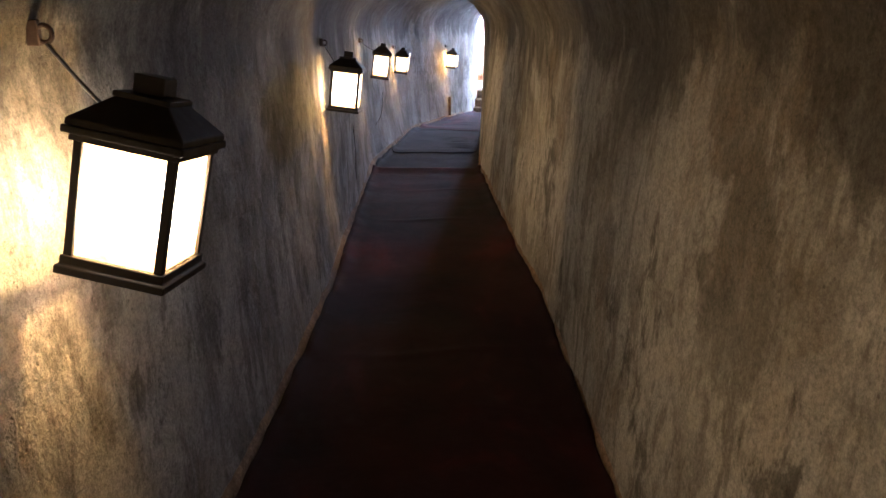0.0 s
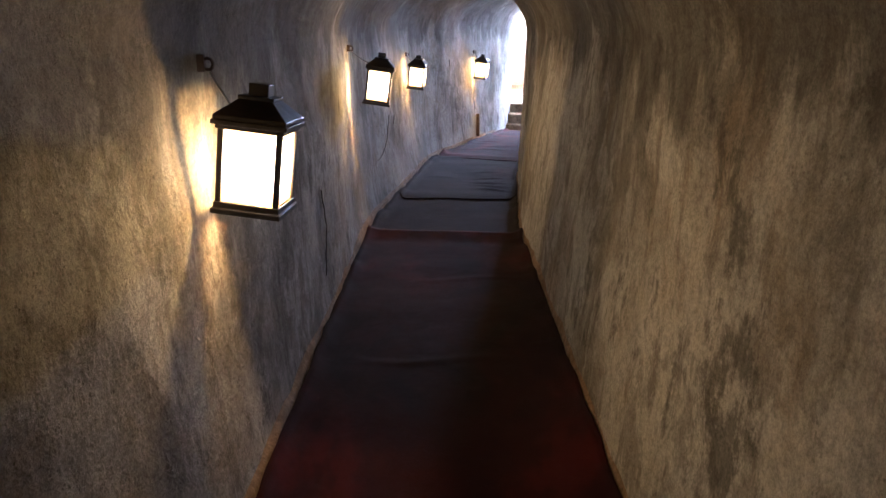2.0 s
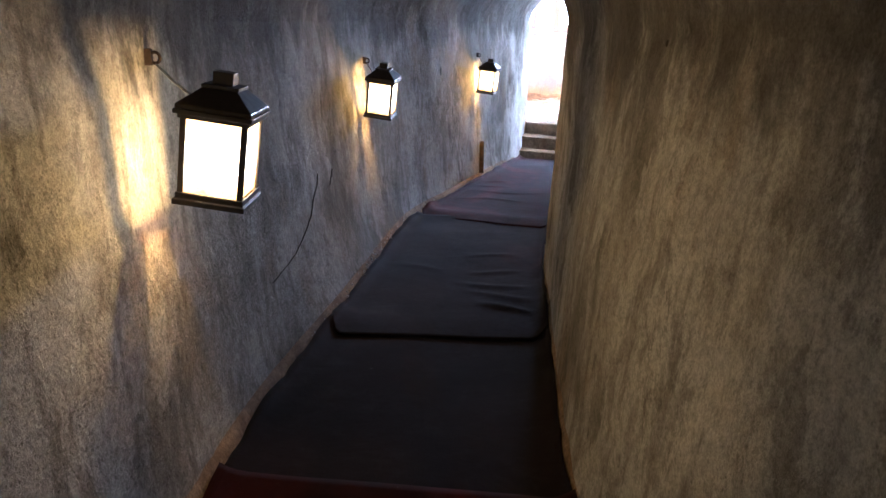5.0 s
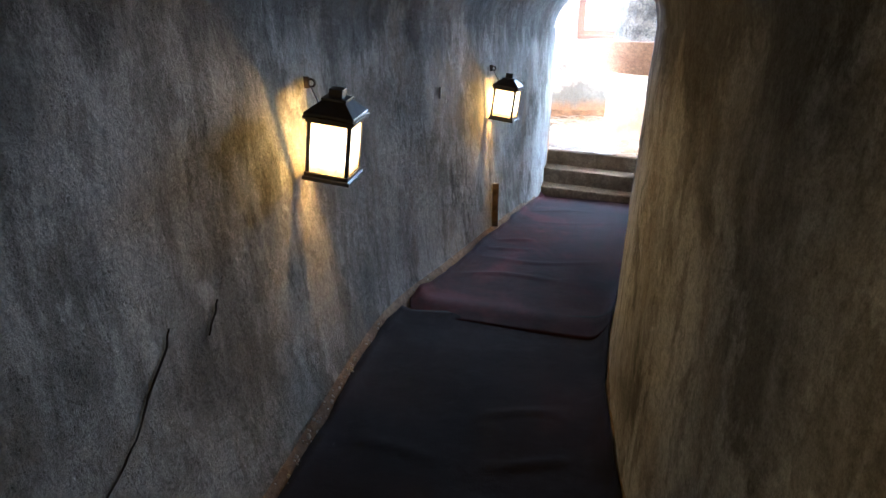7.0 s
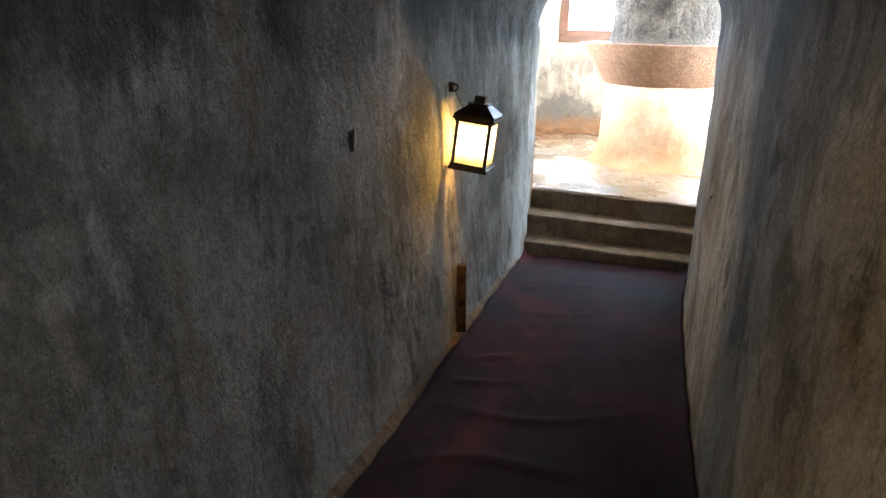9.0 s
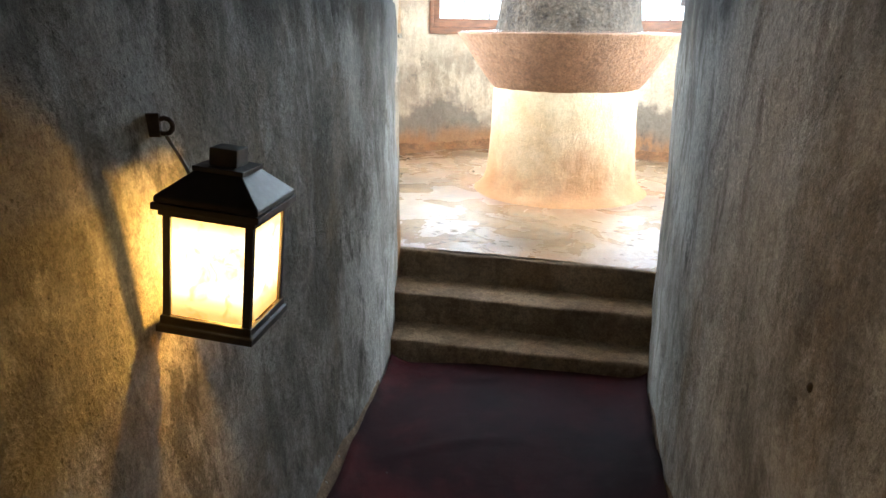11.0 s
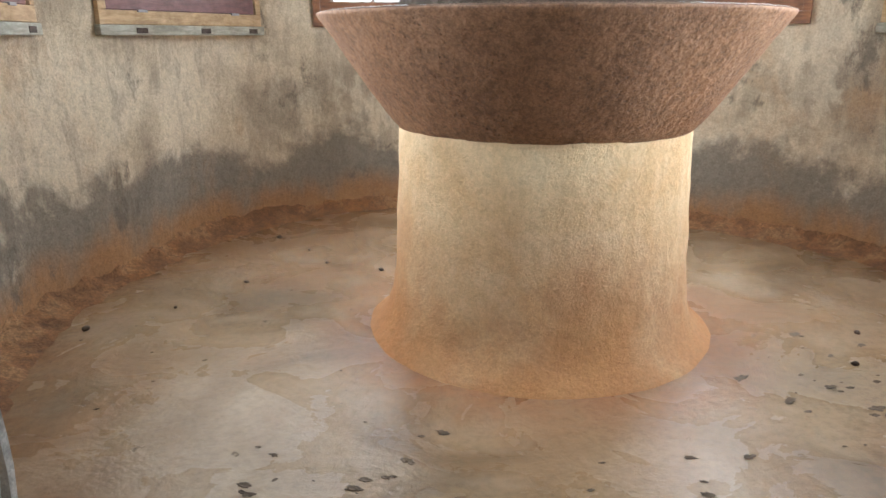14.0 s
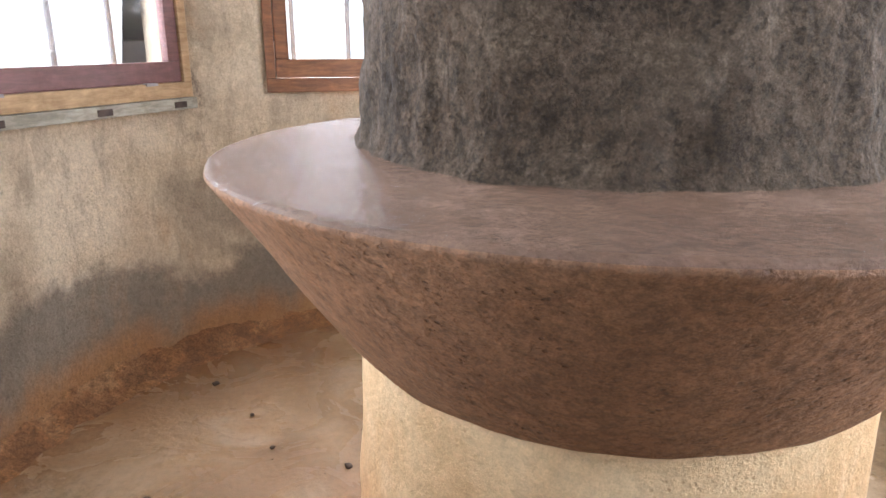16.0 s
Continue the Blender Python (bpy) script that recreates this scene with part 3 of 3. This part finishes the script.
if sum(f.normal.z for f in bm.faces) < 0:
    bmesh.ops.reverse_faces(bm, faces=bm.faces)
tagged(part("floor_round_room", bm, M_FLOOR, smooth=True), "worn tan cement floor with polished and flaking patches", "floor", kind="structure")

# silted skirt where wall meets floor
verts, n = [], 300
d0, d1 = DOOR[1] + 4.0, DOOR[0] + 360 - 4.0
for i in range(n + 1):
    a = d0 + (d1 - d0) * i / n
    for k, (dr, z) in enumerate(((0.04, 0.10), (0.0, 0.075), (-0.04, 0.045), (-0.085, 0.02), (-0.14, 0.004), (-0.2, -0.02))):
        q = polar(room_r(a), a)
        w = fbm(q.x, q.y, k * 0.3, 9.0, 3)
        q = polar(room_r(a) + dr * (1 + 0.25 * w), a)
        verts.append((q.x, q.y, z * (1 + 0.5 * w)))
tagged(sheet("skirting_silt", verts, grid_faces(n + 1, 6), M_SILT), "crumbling orange-brown silt along the foot of the wall", "skirting", kind="structure")

bm = bmesh.new()
bmesh.ops.create_cone(bm, cap_ends=True, segments=72, radius1=RR + 0.42, radius2=RR + 0.42, depth=0.25, matrix=Matrix.Translation((CX, CY, WALL_TOP + 0.125)))
tagged(part("ceiling_round_room", bm, M_ROOM), "flat cream plaster ceiling of the round room", "ceiling", kind="structure")


# ---- the column with its bowl-shaped collar ----
COLX, COLY = 1.88, 12.95


def lathe(name, prof, material, parent, rough, segs=128, cx=0.0, cy=0.0, seed=0.0):
    verts = []
    for i in range(segs):
        a = 2 * math.pi * i / segs
        for r, z in prof:
            x, y = math.cos(a), math.sin(a)
            d = rough * fbm(x * 1.3 + seed, y * 1.3, z * 1.3, 4.0, 4) + rough * 0.4 * fbm(x + seed, y, z, 1.2, 2)
            verts.append((cx + (r + d) * x, cy + (r + d) * y, z))
    n = len(prof)
    faces = [(i * n + j, ((i + 1) % segs) * n + j, ((i + 1) % segs) * n + j + 1, i * n + j + 1) for i in range(segs) for j in range(n - 1)]
    return sheet(name, verts, faces, material, parent)


def fine_profile(points, step_len=0.025):
    out = []
    for (r0, z0), (r1, z1) in zip(points, points[1:]):
        n = max(1, int(math.hypot(r1 - r0, z1 - z0) / step_len))
        out += [(r0 + (r1 - r0) * k / n, z0 + (z1 - z0) * k / n) for k in range(n)]
    return out + [points[-1]]


column = empty("column", Matrix.Translation((COLX, COLY, 0)))
tagged(column, "thick round plastered column with a flared brown concrete collar", "column")
lathe("base", fine_profile(((0.71, -0.02), (0.69, 0.008), (0.66, 0.03), (0.62, 0.075), (0.597, 0.14), (0.583, 0.24), (0.571, 0.45), (0.561, 0.65), (0.555, 0.86))), M_COLUMN, column, 0.006, 160)
lathe("collar", fine_profile(((0.555, 0.812), (0.566, 0.824), (0.58, 0.838), (0.60, 0.862), (0.65, 0.93), (0.72, 1.03), (0.79, 1.135), (0.833, 1.194), (0.843, 1.208), (0.846, 1.214), (0.844, 1.219))), M_BOWL, column, 0.004, 176, 0.0, 0.0, 3.0)["label"] = "flared brown concrete collar"
lathe("collar_top", fine_profile(((0.844, 1.219), (0.838, 1.2235), (0.826, 1.226), (0.75, 1.23), (0.62, 1.234), (0.5, 1.239))), M_BOWLTOP, column, 0.004, 176, 0.0, 0.0, 3.0)["label"] = "smooth glossy cement top of the collar"
lathe("shaft", fine_profile(((0.565, 1.22), (0.545, 1.25), (0.533, 1.29), (0.528, 1.5), (0.523, 2.0), (0.513, 2.8)), 0.022), M_SHAFT, column, 0.02, 220, 0.0, 0.0, 6.0)["label"] = "rough grey-brown concrete shaft"


# ---- windows ----
def window(mid, half, k, shade, label):
    """Casement of two sashes in a frame on the inner face, iron bars further out."""
    a, b2 = polar(room_r(mid - half), mid - half), polar(room_r(mid + half), mid + half)
    w = (a - b2).length + 0.05
    turn = math.degrees(math.atan2(a.y - b2.y, a.x - b2.x))
    m = Matrix.Translation((a + b2) / 2) @ pose(0, 0, 0, 0, 0, turn)
    # local: x along the wall, y outwards
    win = empty(f"window_{k}", m)
    tagged(win, label, "window", "windows of the round room", "structure")
    h0, h1 = SILL, HEAD
    y0, y1 = -0.03, 0.04
    bm = bmesh.new()
    for x0, z0, x1, z1 in ((-w / 2, h0 - 0.035, w / 2, h0 + 0.03), (-w / 2, h1 - 0.03, w / 2, h1 + 0.035), (-w / 2, h0 + 0.03, -w / 2 + 0.045, h1 - 0.03), (w / 2 - 0.045, h0 + 0.03, w / 2, h1 - 0.03)):
        box(bm, x0, y0, z0, x1, y1, z1, 0.004)
    part("frame", bm, M_PALEWOOD if shade == "maroon" else M_BROWN, win)
    bm = bmesh.new()
    for side in (0,):
        xa, xb, t = -w / 2 + 0.047, w / 2 - 0.047, 0.085
        for x0, z0, x1, z1 in ((xa, h0 + 0.032, xb, h0 + 0.032 + t), (xa, h1 - 0.032 - t, xb, h1 - 0.032), (xa, h0 + 0.032 + t, xa + t * 0.75, h1 - 0.032 - t), (xb - t * 0.75, h0 + 0.032 + t, xb, h1 - 0.032 - t)):
            box(bm, x0, y0 + 0.012, z0, x1, y1 - 0.015, z1, 0.004)
    part("sash", bm, M_MAROON if shade == "maroon" else M_BROWN, win)
    bm = bmesh.new()
    box(bm, -w / 2 + 0.1, -0.003, h0 + 0.1, w / 2 - 0.1, 0.002, h1 - 0.1)
    g = part("pane", bm, M_GLASS, win, "dusty clear glass")
    g.visible_shadow = False
    if shade == "maroon":
        bm = bmesh.new()
        box(bm, -w / 2 - 0.01, y0 - 0.012, h0 - 0.085, w / 2 + 0.01, y1, h0 - 0.037, 0.004)
        part("sill_board", bm, M_GREYWOOD, win, "weathered grey sill board")
        for hx in (-w * 0.28, w * 0.3):
            bm = bmesh.new()
            box(bm, hx - 0.03, y0 - 0.008, h0 + 0.022, hx + 0.03, y0 + 0.02, h0 + 0.034, 0.002)
            part("hinge", bm, M_WIRE, win)
        for hx in (-w * 0.3, w * 0.08, w * 0.42):
            bm = bmesh.new()
            box(bm, hx - 0.035, y0 - 0.015, h0 - 0.076, hx + 0.035, y0, h0 - 0.05, 0.002)
            part("fixing_plate", bm, M_IRON, win, "rusty fixing plate")
    for i in range(4):
        bm = bmesh.new()
        x = -w / 2 + w * (i + 0.5) / 4
        bmesh.ops.create_cone(bm, cap_ends=True, segments=10, radius1=0.014, radius2=0.014, depth=h1 - h0 + 0.1, matrix=Matrix.Translation((x, 0.27, (h0 + h1) / 2)))
        part("bar", bm, M_BAR, win)
    return win


# windows 7 and 8 are unseen additions that brighten the column's near side
for k, (mid, half) in enumerate(WINDOWS):
    shade = "maroon" if k in (0, 1, 4, 5, 6, 7) else "brown"
    window(mid, half, k + 1, shade, "maroon casement window with pale frame and grey sill board" if shade == "maroon" else "brown varnished wooden window with dusty glass")

# ---- lanterns ----
lantern = empty("lantern")
tagged(lantern, "lit dark bronze lantern hung on the plaster wall", "lantern", "lanterns along the tunnel")
W = 0.1
bm = bmesh.new()
# open underneath, more so towards the wall
RING = ((W, W, 0.0), (W, W, 0.015), (W - 0.006, W - 0.006, 0.018), (W - 0.006, W - 0.006, 0.034), (0.088, 0.044, 0.034), (0.088, 0.044, 0.0))
loops = [[bm.verts.new((rx * sx, ry * sy, z)) for sx, sy in ((-1, -1), (1, -1), (1, 1), (-1, 1))] for rx, ry, z in RING]
for k in range(len(RING)):
    for i in range(4):
        bm.faces.new((loops[k][i], loops[k][(i + 1) % 4], loops[(k + 1) % len(RING)][(i + 1) % 4], loops[(k + 1) % len(RING)][i]))
bmesh.ops.recalc_face_normals(bm, faces=bm.faces)
bmesh.ops.bevel(bm, geom=bm.edges[:], offset=0.0015, segments=1, affect="EDGES")
part("base", bm, M_LANTERN, lantern)
for sx in (-1, 1):
    for sy in (-1, 1):
        bm = bmesh.new()
        cx, cy = sx * (W - 0.018), sy * (W - 0.018)
        box(bm, cx - 0.008, cy - 0.008, 0.034, cx + 0.008, cy + 0.008, 0.24, 0.002)
        part("post", bm, M_LANTERN, lantern)
P = W - 0.018
for rz in range(4):
    bm = bmesh.new()
    box(bm, -P + 0.008, -P - 0.0015, 0.035, P - 0.008, -P + 0.0015, 0.239)
    bmesh.ops.transform(bm, matrix=pose(0, 0, 0, 0, 0, 90 * rz), verts=bm.verts)
    pane = part("pane", bm, M_PANE, lantern, "glowing frosted pane")
    # only the far pane casts a shadow, added to keep the bulb's beam off the wall beyond
    pane.visible_shadow = rz == 2
bm = bmesh.new()
box(bm, -W + 0.004, -W + 0.004, 0.24, W - 0.004, W - 0.004, 0.252, 0.002)
box(bm, -W - 0.006, -W - 0.006, 0.252, W + 0.006, W + 0.006, 0.266, 0.003)
part("cornice", bm, M_LANTERN, lantern)
bm = bmesh.new()
lo, hi = W + 0.002, 0.046
for z, s in ((0.266, lo), (0.278, lo), (0.326, hi)):
    for x, y in ((-s, -s), (s, -s), (s, s), (-s, s)):
        bm.verts.new((x, y, z))
bm.verts.ensure_lookup_table()
v = bm.verts
for k in (0, 4):
    for i in range(4):
        bm.faces.new((v[k + i], v[k + (i + 1) % 4], v[k + 4 + (i + 1) % 4], v[k + 4 + i]))
bm.faces.new((v[0], v[3], v[2], v[1]))
bm.faces.new(v[8:12])
bmesh.ops.bevel(bm, geom=bm.edges[:], offset=0.002, segments=1, affect="EDGES")
part("roof", bm, M_LANTERN, lantern)
bm = bmesh.new()
box(bm, -0.051, -0.051, 0.324, 0.051, 0.051, 0.334, 0.002)
box(bm, -0.028, -0.028, 0.334, 0.028, 0.028, 0.369, 0.003)
part("chimney", bm, M_LANTERN, lantern)
bm = bmesh.new()
bmesh.ops.create_cone(bm, cap_ends=True, segments=16, radius1=0.02, radius2=0.02, depth=0.04, matrix=Matrix.Translation((0, 0, 0.221)))
part("socket", bm, M_CHALK, lantern)

# middle of the base, and its tilts and turn
LANTERNS = ((0.146, -3.76, 0.985, -4.75, 11.8, 0), (-0.105, -0.485, 0.903, -2.3, 6.8, 3.1), (-0.376, 2.788, 0.869, 0.3, 8.0, 6.8), (-0.508, 5.83, 0.733, 6.1, 6.5, -2.5), (0.08, 8.796, 0.632, -0.2, 6.0, -13.1))
# where each hook sits on the wall
HOOKS = ((-3.66, 1.41), (-0.46, 1.32), (2.9, 1.26), (5.95, 1.10), (8.86, 1.03))
# watts of each lantern's bulb, set one by one
LANTERN_W = (5.5, 8.5, 10.0, 11.0, 19.0)
for k, (x, y, z, tip, lean, turn) in enumerate(LANTERNS):
    m = pose(x, y, z, tip, lean, turn)
    if k == 0:
        lantern.matrix_world = m
    else:
        copy_thing(lantern, m)
    bulb = bpy.data.lights.new("candle_bulb", "POINT")
    bulb.energy, bulb.color, bulb.shadow_soft_size = LANTERN_W[k], (1.0, 0.55 if k < 3 else 0.5, 0.12 if k < 3 else 0.08), 0.014
    new("candle_bulb", bulb).location = m @ Vector((0, 0, 0.14))
    # hook on the wall and the wire from which the lantern hangs
    hy, hz = HOOKS[k]
    top = profile(hy, (hz - floor_z(hy)) / (SPRING - floor_z(hy))) + Vector((0.03, 0, 0))
    eye = m @ Vector((-0.085, 0.02, 0.285)) - top
    hook = empty("wall_hook", Matrix.Translation(top))
    tagged(hook, "rusty iron wall hook holding a lantern by wire", "hook", "hooks above the lanterns")
    bm = bmesh.new()
    box(bm, -0.06, -0.007, -0.022, -0.008, 0.007, 0.026, 0.003)
    part("plate", bm, M_IRON, hook)
    for nm, pts, rad, mt in (("ring", [(0.016 * math.cos(a / 12 * 6.283), 0, 0.016 * math.sin(a / 12 * 6.283)) for a in range(13)], 0.005, M_IRON),
                             ("wire", [tuple(Vector((0, 0, -0.016)).lerp(eye, u) + Vector((0.012 * math.sin(3.1 * u), 0, -0.02 * math.sin(3.1 * u)))) for u in (0, 0.2, 0.4, 0.6, 0.8, 1)], 0.004, M_WIRE)):
        cu = bpy.data.curves.new(nm, "CURVE")
        cu.dimensions, cu.bevel_depth, cu.bevel_resolution = "3D", rad, 2
        sp = cu.splines.new("POLY")
        sp.points.add(len(pts) - 1)
        for q, c in zip(sp.points, pts):
            q.co = (*c, 1)
        tmp = new("tmp", cu)
        me = bpy.data.meshes.new_from_object(tmp.evaluated_get(bpy.context.evaluated_depsgraph_get()))
        bpy.data.objects.remove(tmp)
        me.materials.clear()
        me.materials.append(mt)
        ob = new(nm, me)
        ob.parent = hook

# ---- outside ----
# plain pale sheet, added as a bright backdrop beyond the windows
bm = bmesh.new()
bmesh.ops.create_grid(bm, x_segments=8, y_segments=8, size=1500, matrix=Matrix.Translation((0, 0, -2.5)))
tagged(part("ground", bm, M_OUTGROUND), "pale ground sheet added as a bright backdrop outside", "ground", kind="structure")


# ---- small things in the tunnel ----
def on_left_wall(y, z, out=0.0):
    zf = floor_z(y)
    return profile(y, (z - zf) / (SPRING - zf)) + Vector((out, 0, 0))


def on_right_wall(y, z, out=0.0):
    zf = floor_z(y)
    return profile(y, 3 - (z - zf) / (SPRING - zf)) - Vector((out, 0, 0))


def groove(name, points, half, material, label, category):
    """A thin raised dark strip that follows the wall; its colour stands for the shade in a crack."""
    verts = []
    for k, p in enumerate(points):
        w = half * (0.4 + 0.8 * abs(math.sin(1.7 * k + 0.4))) * min(1, 3 * min(k + 0.3, len(points) - 0.7 - k) / len(points))
        verts += [p + Vector((0, -w, 0)), p + Vector((0.005, -w * 0.3, 0)), p + Vector((0.005, w * 0.4, 0)), p + Vector((0, w, 0))]
    ob = sheet(name, verts, grid_faces(len(points), 4), material, smooth=False)
    return tagged(ob, label, category)


CRACKS = ((4.63, 0.56, 4.385, 0.38, 14), (4.385, 0.38, 4.07, 0.27, 12), (4.07, 0.27, 3.75, 0.24, 10), (4.92, 0.53, 4.83, 0.45, 8), (1.16, 0.586, 1.263, 0.354, 10), (1.263, 0.354, 1.12, 0.12, 12))
# near-black, painting in the shade inside cracks and holes
M_CRACK = simple("crack_shadow_dirt", (0.05, 0.04, 0.032), 0.95)
for ya, za, yb, zb, n in CRACKS:
    pts = []
    for k in range(n):
        u = k / (n - 1)
        y = ya + (yb - ya) * u + 0.05 * noise.noise(Vector((k * 0.3, ya, 3)))
        pts.append(on_left_wall(y, za + (zb - za) * u, 0.003))
    groove("wall_crack", pts, 0.006, M_CRACK, "dark crack running down the plaster wall", "crack")

# rusty iron strip below the last lantern
strip = bmesh.new()
top, low = on_left_wall(8.86, 0.09, 0.022), on_left_wall(8.72, -0.24, 0.02)
for k in range(9):
    p = top.lerp(low, k / 8)
    w = 0.02 + 0.005 * math.sin(k * 2.1)
    for dx, dy in ((-0.02, -w), (0.028, -w), (0.028, w), (-0.02, w)):
        strip.verts.new(p + Vector((dx, dy, 0)))
strip.verts.ensure_lookup_table()
for k in range(8):
    for i in range(4):
        a, b2 = k * 4 + i, k * 4 + (i + 1) % 4
        strip.faces.new([strip.verts[q] for q in (a, b2, b2 + 4, a + 4)])
strip.faces.new(strip.verts[:4])
strip.faces.new(strip.verts[32:36])
tagged(part("iron_strip", strip, M_DEBRIS), "rusty iron strip set in the wall above the carpet", "iron strip")


def pebble(name, at, size, material, seed, flat=0.6):
    bm = bmesh.new()
    bmesh.ops.create_icosphere(bm, subdivisions=2, radius=1.0)
    for v in bm.verts:
        f = 1 + 0.35 * noise.noise(v.co * 1.3 + Vector((seed, 0, 0)))
        v.co = Vector((v.co.x * size * f, v.co.y * size * 0.75 * f, v.co.z * size * flat * f))
    ob = part(name, bm, material, smooth=True)
    ob.location = at
    ob.rotation_euler = (0, 0, seed * 2.3)
    return ob


for k, (x, y, size) in enumerate(((1.275, 13.69, 0.016), (0.04, 13.11, 0.02), (0.714, 14.40, 0.017), (0.62, 13.6, 0.012), (0.9, 14.1, 0.011), (0.35, 13.3, 0.010), (1.0, 13.85, 0.011), (2.9, 12.35, 0.013), (2.75, 12.0, 0.012), (3.1, 12.6, 0.015))):
    tagged(pebble("plaster_crumb", (x, y, 0.006), size, M_DEBRIS, k + 1.0), "small dark crumb of plaster on the cement floor", "debris", "crumbs on the room floor")

# chalky rubble where the left wall has crumbled onto the carpet's edge
bm = bmesh.new()
rng = random.Random(5)
for k in range(110):
    y = rng.gauss(5.3, 0.5) if k < 90 else rng.uniform(3.6, 10.4)
    x = along(LEFT, y) + rng.uniform(-0.015, 0.015)
    r = rng.uniform(0.003, 0.008) * (1.9 if rng.random() < 0.15 else 1)
    m = Matrix.LocRotScale((x, y, floor_z(y) + 0.035 + rng.uniform(0, 0.05)), Euler((rng.uniform(0, 3), rng.uniform(0, 3), rng.uniform(0, 3))), (r, r * rng.uniform(0.6, 1.2), r * rng.uniform(0.4, 0.9)))
    bmesh.ops.create_icosphere(bm, subdivisions=1, radius=1.0, matrix=m)
tagged(part("plaster_rubble", bm, M_CHALK), "chalky plaster rubble along the foot of the tunnel wall", "rubble", kind="stuff")

# lime fillet at the foot of both walls
for side, table, y0, y1 in (("left", LEFT, -7.4, 10.4), ("right", RIGHT, -7.4, 10.2)):
    sign = 1 if side == "left" else -1
    n = int((y1 - y0) / 0.05)
    verts = []
    for i in range(n + 1):
        y = y0 + (y1 - y0) * i / n
        x, z = along(table, y), floor_z(y)
        for dx, dz in ((-0.02, 0.085), (0.0, 0.06), (0.006, 0.04), (0.012, 0.02), (0.018, 0.0)):
            w = fbm(x, y, dz * 3, 5.0, 3)
            verts.append((x + sign * (dx + 0.007 * w), y, z + dz * (1 + 0.15 * w)))
    tagged(sheet(f"trim_fillet_{side}", verts, grid_faces(n + 1, 5), M_STEP), "rough brown plaster fillet at the foot of the wall", "trim", kind="structure")

# pale oval shell pressed into the left wall, holes elsewhere
c = on_left_wall(7.656, 0.93, 0.004)
bm = bmesh.new()
bmesh.ops.create_uvsphere(bm, u_segments=14, v_segments=8, radius=1.0, matrix=Matrix.LocRotScale(c, None, (0.008, 0.022, 0.04)))
tagged(part("wall_shell", bm, M_CHALK, smooth=True), "pale oval lump of lime stuck on the wall", "lump")
# holes are dark lumps, their depth's shade put into the colour
for k, (y, z) in enumerate(((8.5, 0.59), (2.99, 1.33))):
    p = on_right_wall(y, z, 0.0)
    bm = bmesh.new()
    bmesh.ops.create_uvsphere(bm, u_segments=10, v_segments=6, radius=1.0, matrix=Matrix.LocRotScale(p, None, (0.006, 0.009, 0.011)))
    tagged(part("wall_hole", bm, M_CRACK, smooth=True), "small dark hole in the plaster wall", "hole")

# chipped patches of the room floor, scattered by the steps and beside the column
M_CHIP = simple("chipped_cement", (0.13, 0.092, 0.06), 0.95, 0.0, 0.5)
rng = random.Random(11)
spots_at = []
for cx_f, cy_f, sx, sy, turn, count, big in ((0.98, 11.75, 0.2, 0.22, -0.5, 64, 0.036), (1.1, 11.42, 0.14, 0.05, -0.36, 20, 0.045), (2.08, 11.55, 0.12, 0.16, -0.2, 20, 0.03), (2.9, 12.3, 0.26, 0.2, 0.3, 40, 0.05), (1.6, 11.6, 0.4, 0.3, 0.0, 26, 0.016), (0.6, 12.9, 0.4, 0.6, 0.5, 22, 0.012)):
    for k in range(count):
        u, v = rng.gauss(0, sx), rng.gauss(0, sy)
        spots_at.append((cx_f + u * math.cos(turn) - v * math.sin(turn), cy_f + u * math.sin(turn) + v * math.cos(turn), rng.uniform(0.25, 1.0) ** 2 * big * 0.8 + 0.003, turn))
spots_at = [q for q in spots_at if math.hypot(q[0] - COLX, q[1] - COLY) > 0.78 and before_steps(q[0], q[1] - 0.1) is False]
verts, faces = [], []
for x, y, r, turn in spots_at:
    base_i, n, turn = len(verts), 26, turn + rng.uniform(-0.4, 0.4)
    verts.append((x, y, 0.008 * fbm(x, y, 0, 1.3, 3) + 0.001))
    for ring in (0.8, 1.0):
        for k in range(n):
            a = 2 * math.pi * k / n
            q = ring * r * (0.8 + 0.5 * fbm(math.cos(a) * 1.2 + x * 5, math.sin(a) * 1.2, y * 3, 2.2, 3))
            px, py = q * math.cos(a), 0.55 * q * math.sin(a)
            qx, qy = x + px * math.cos(turn) - py * math.sin(turn), y + px * math.sin(turn) + py * math.cos(turn)
            verts.append((qx, qy, 0.008 * fbm(qx, qy, 0, 1.3, 3) + (0.0025 if ring < 1 else 0.0015)))
    one, two = base_i + 1, base_i + 1 + n
    faces += [(base_i, one + k, one + (k + 1) % n) for k in range(n)]
    faces += [(one + k, two + k, two + (k + 1) % n, one + (k + 1) % n) for k in range(n)]
tagged(sheet("floor_chips", verts, faces, M_CHIP, smooth=False), "dark chipped spots in the worn cement floor", "floor chips", kind="stuff")
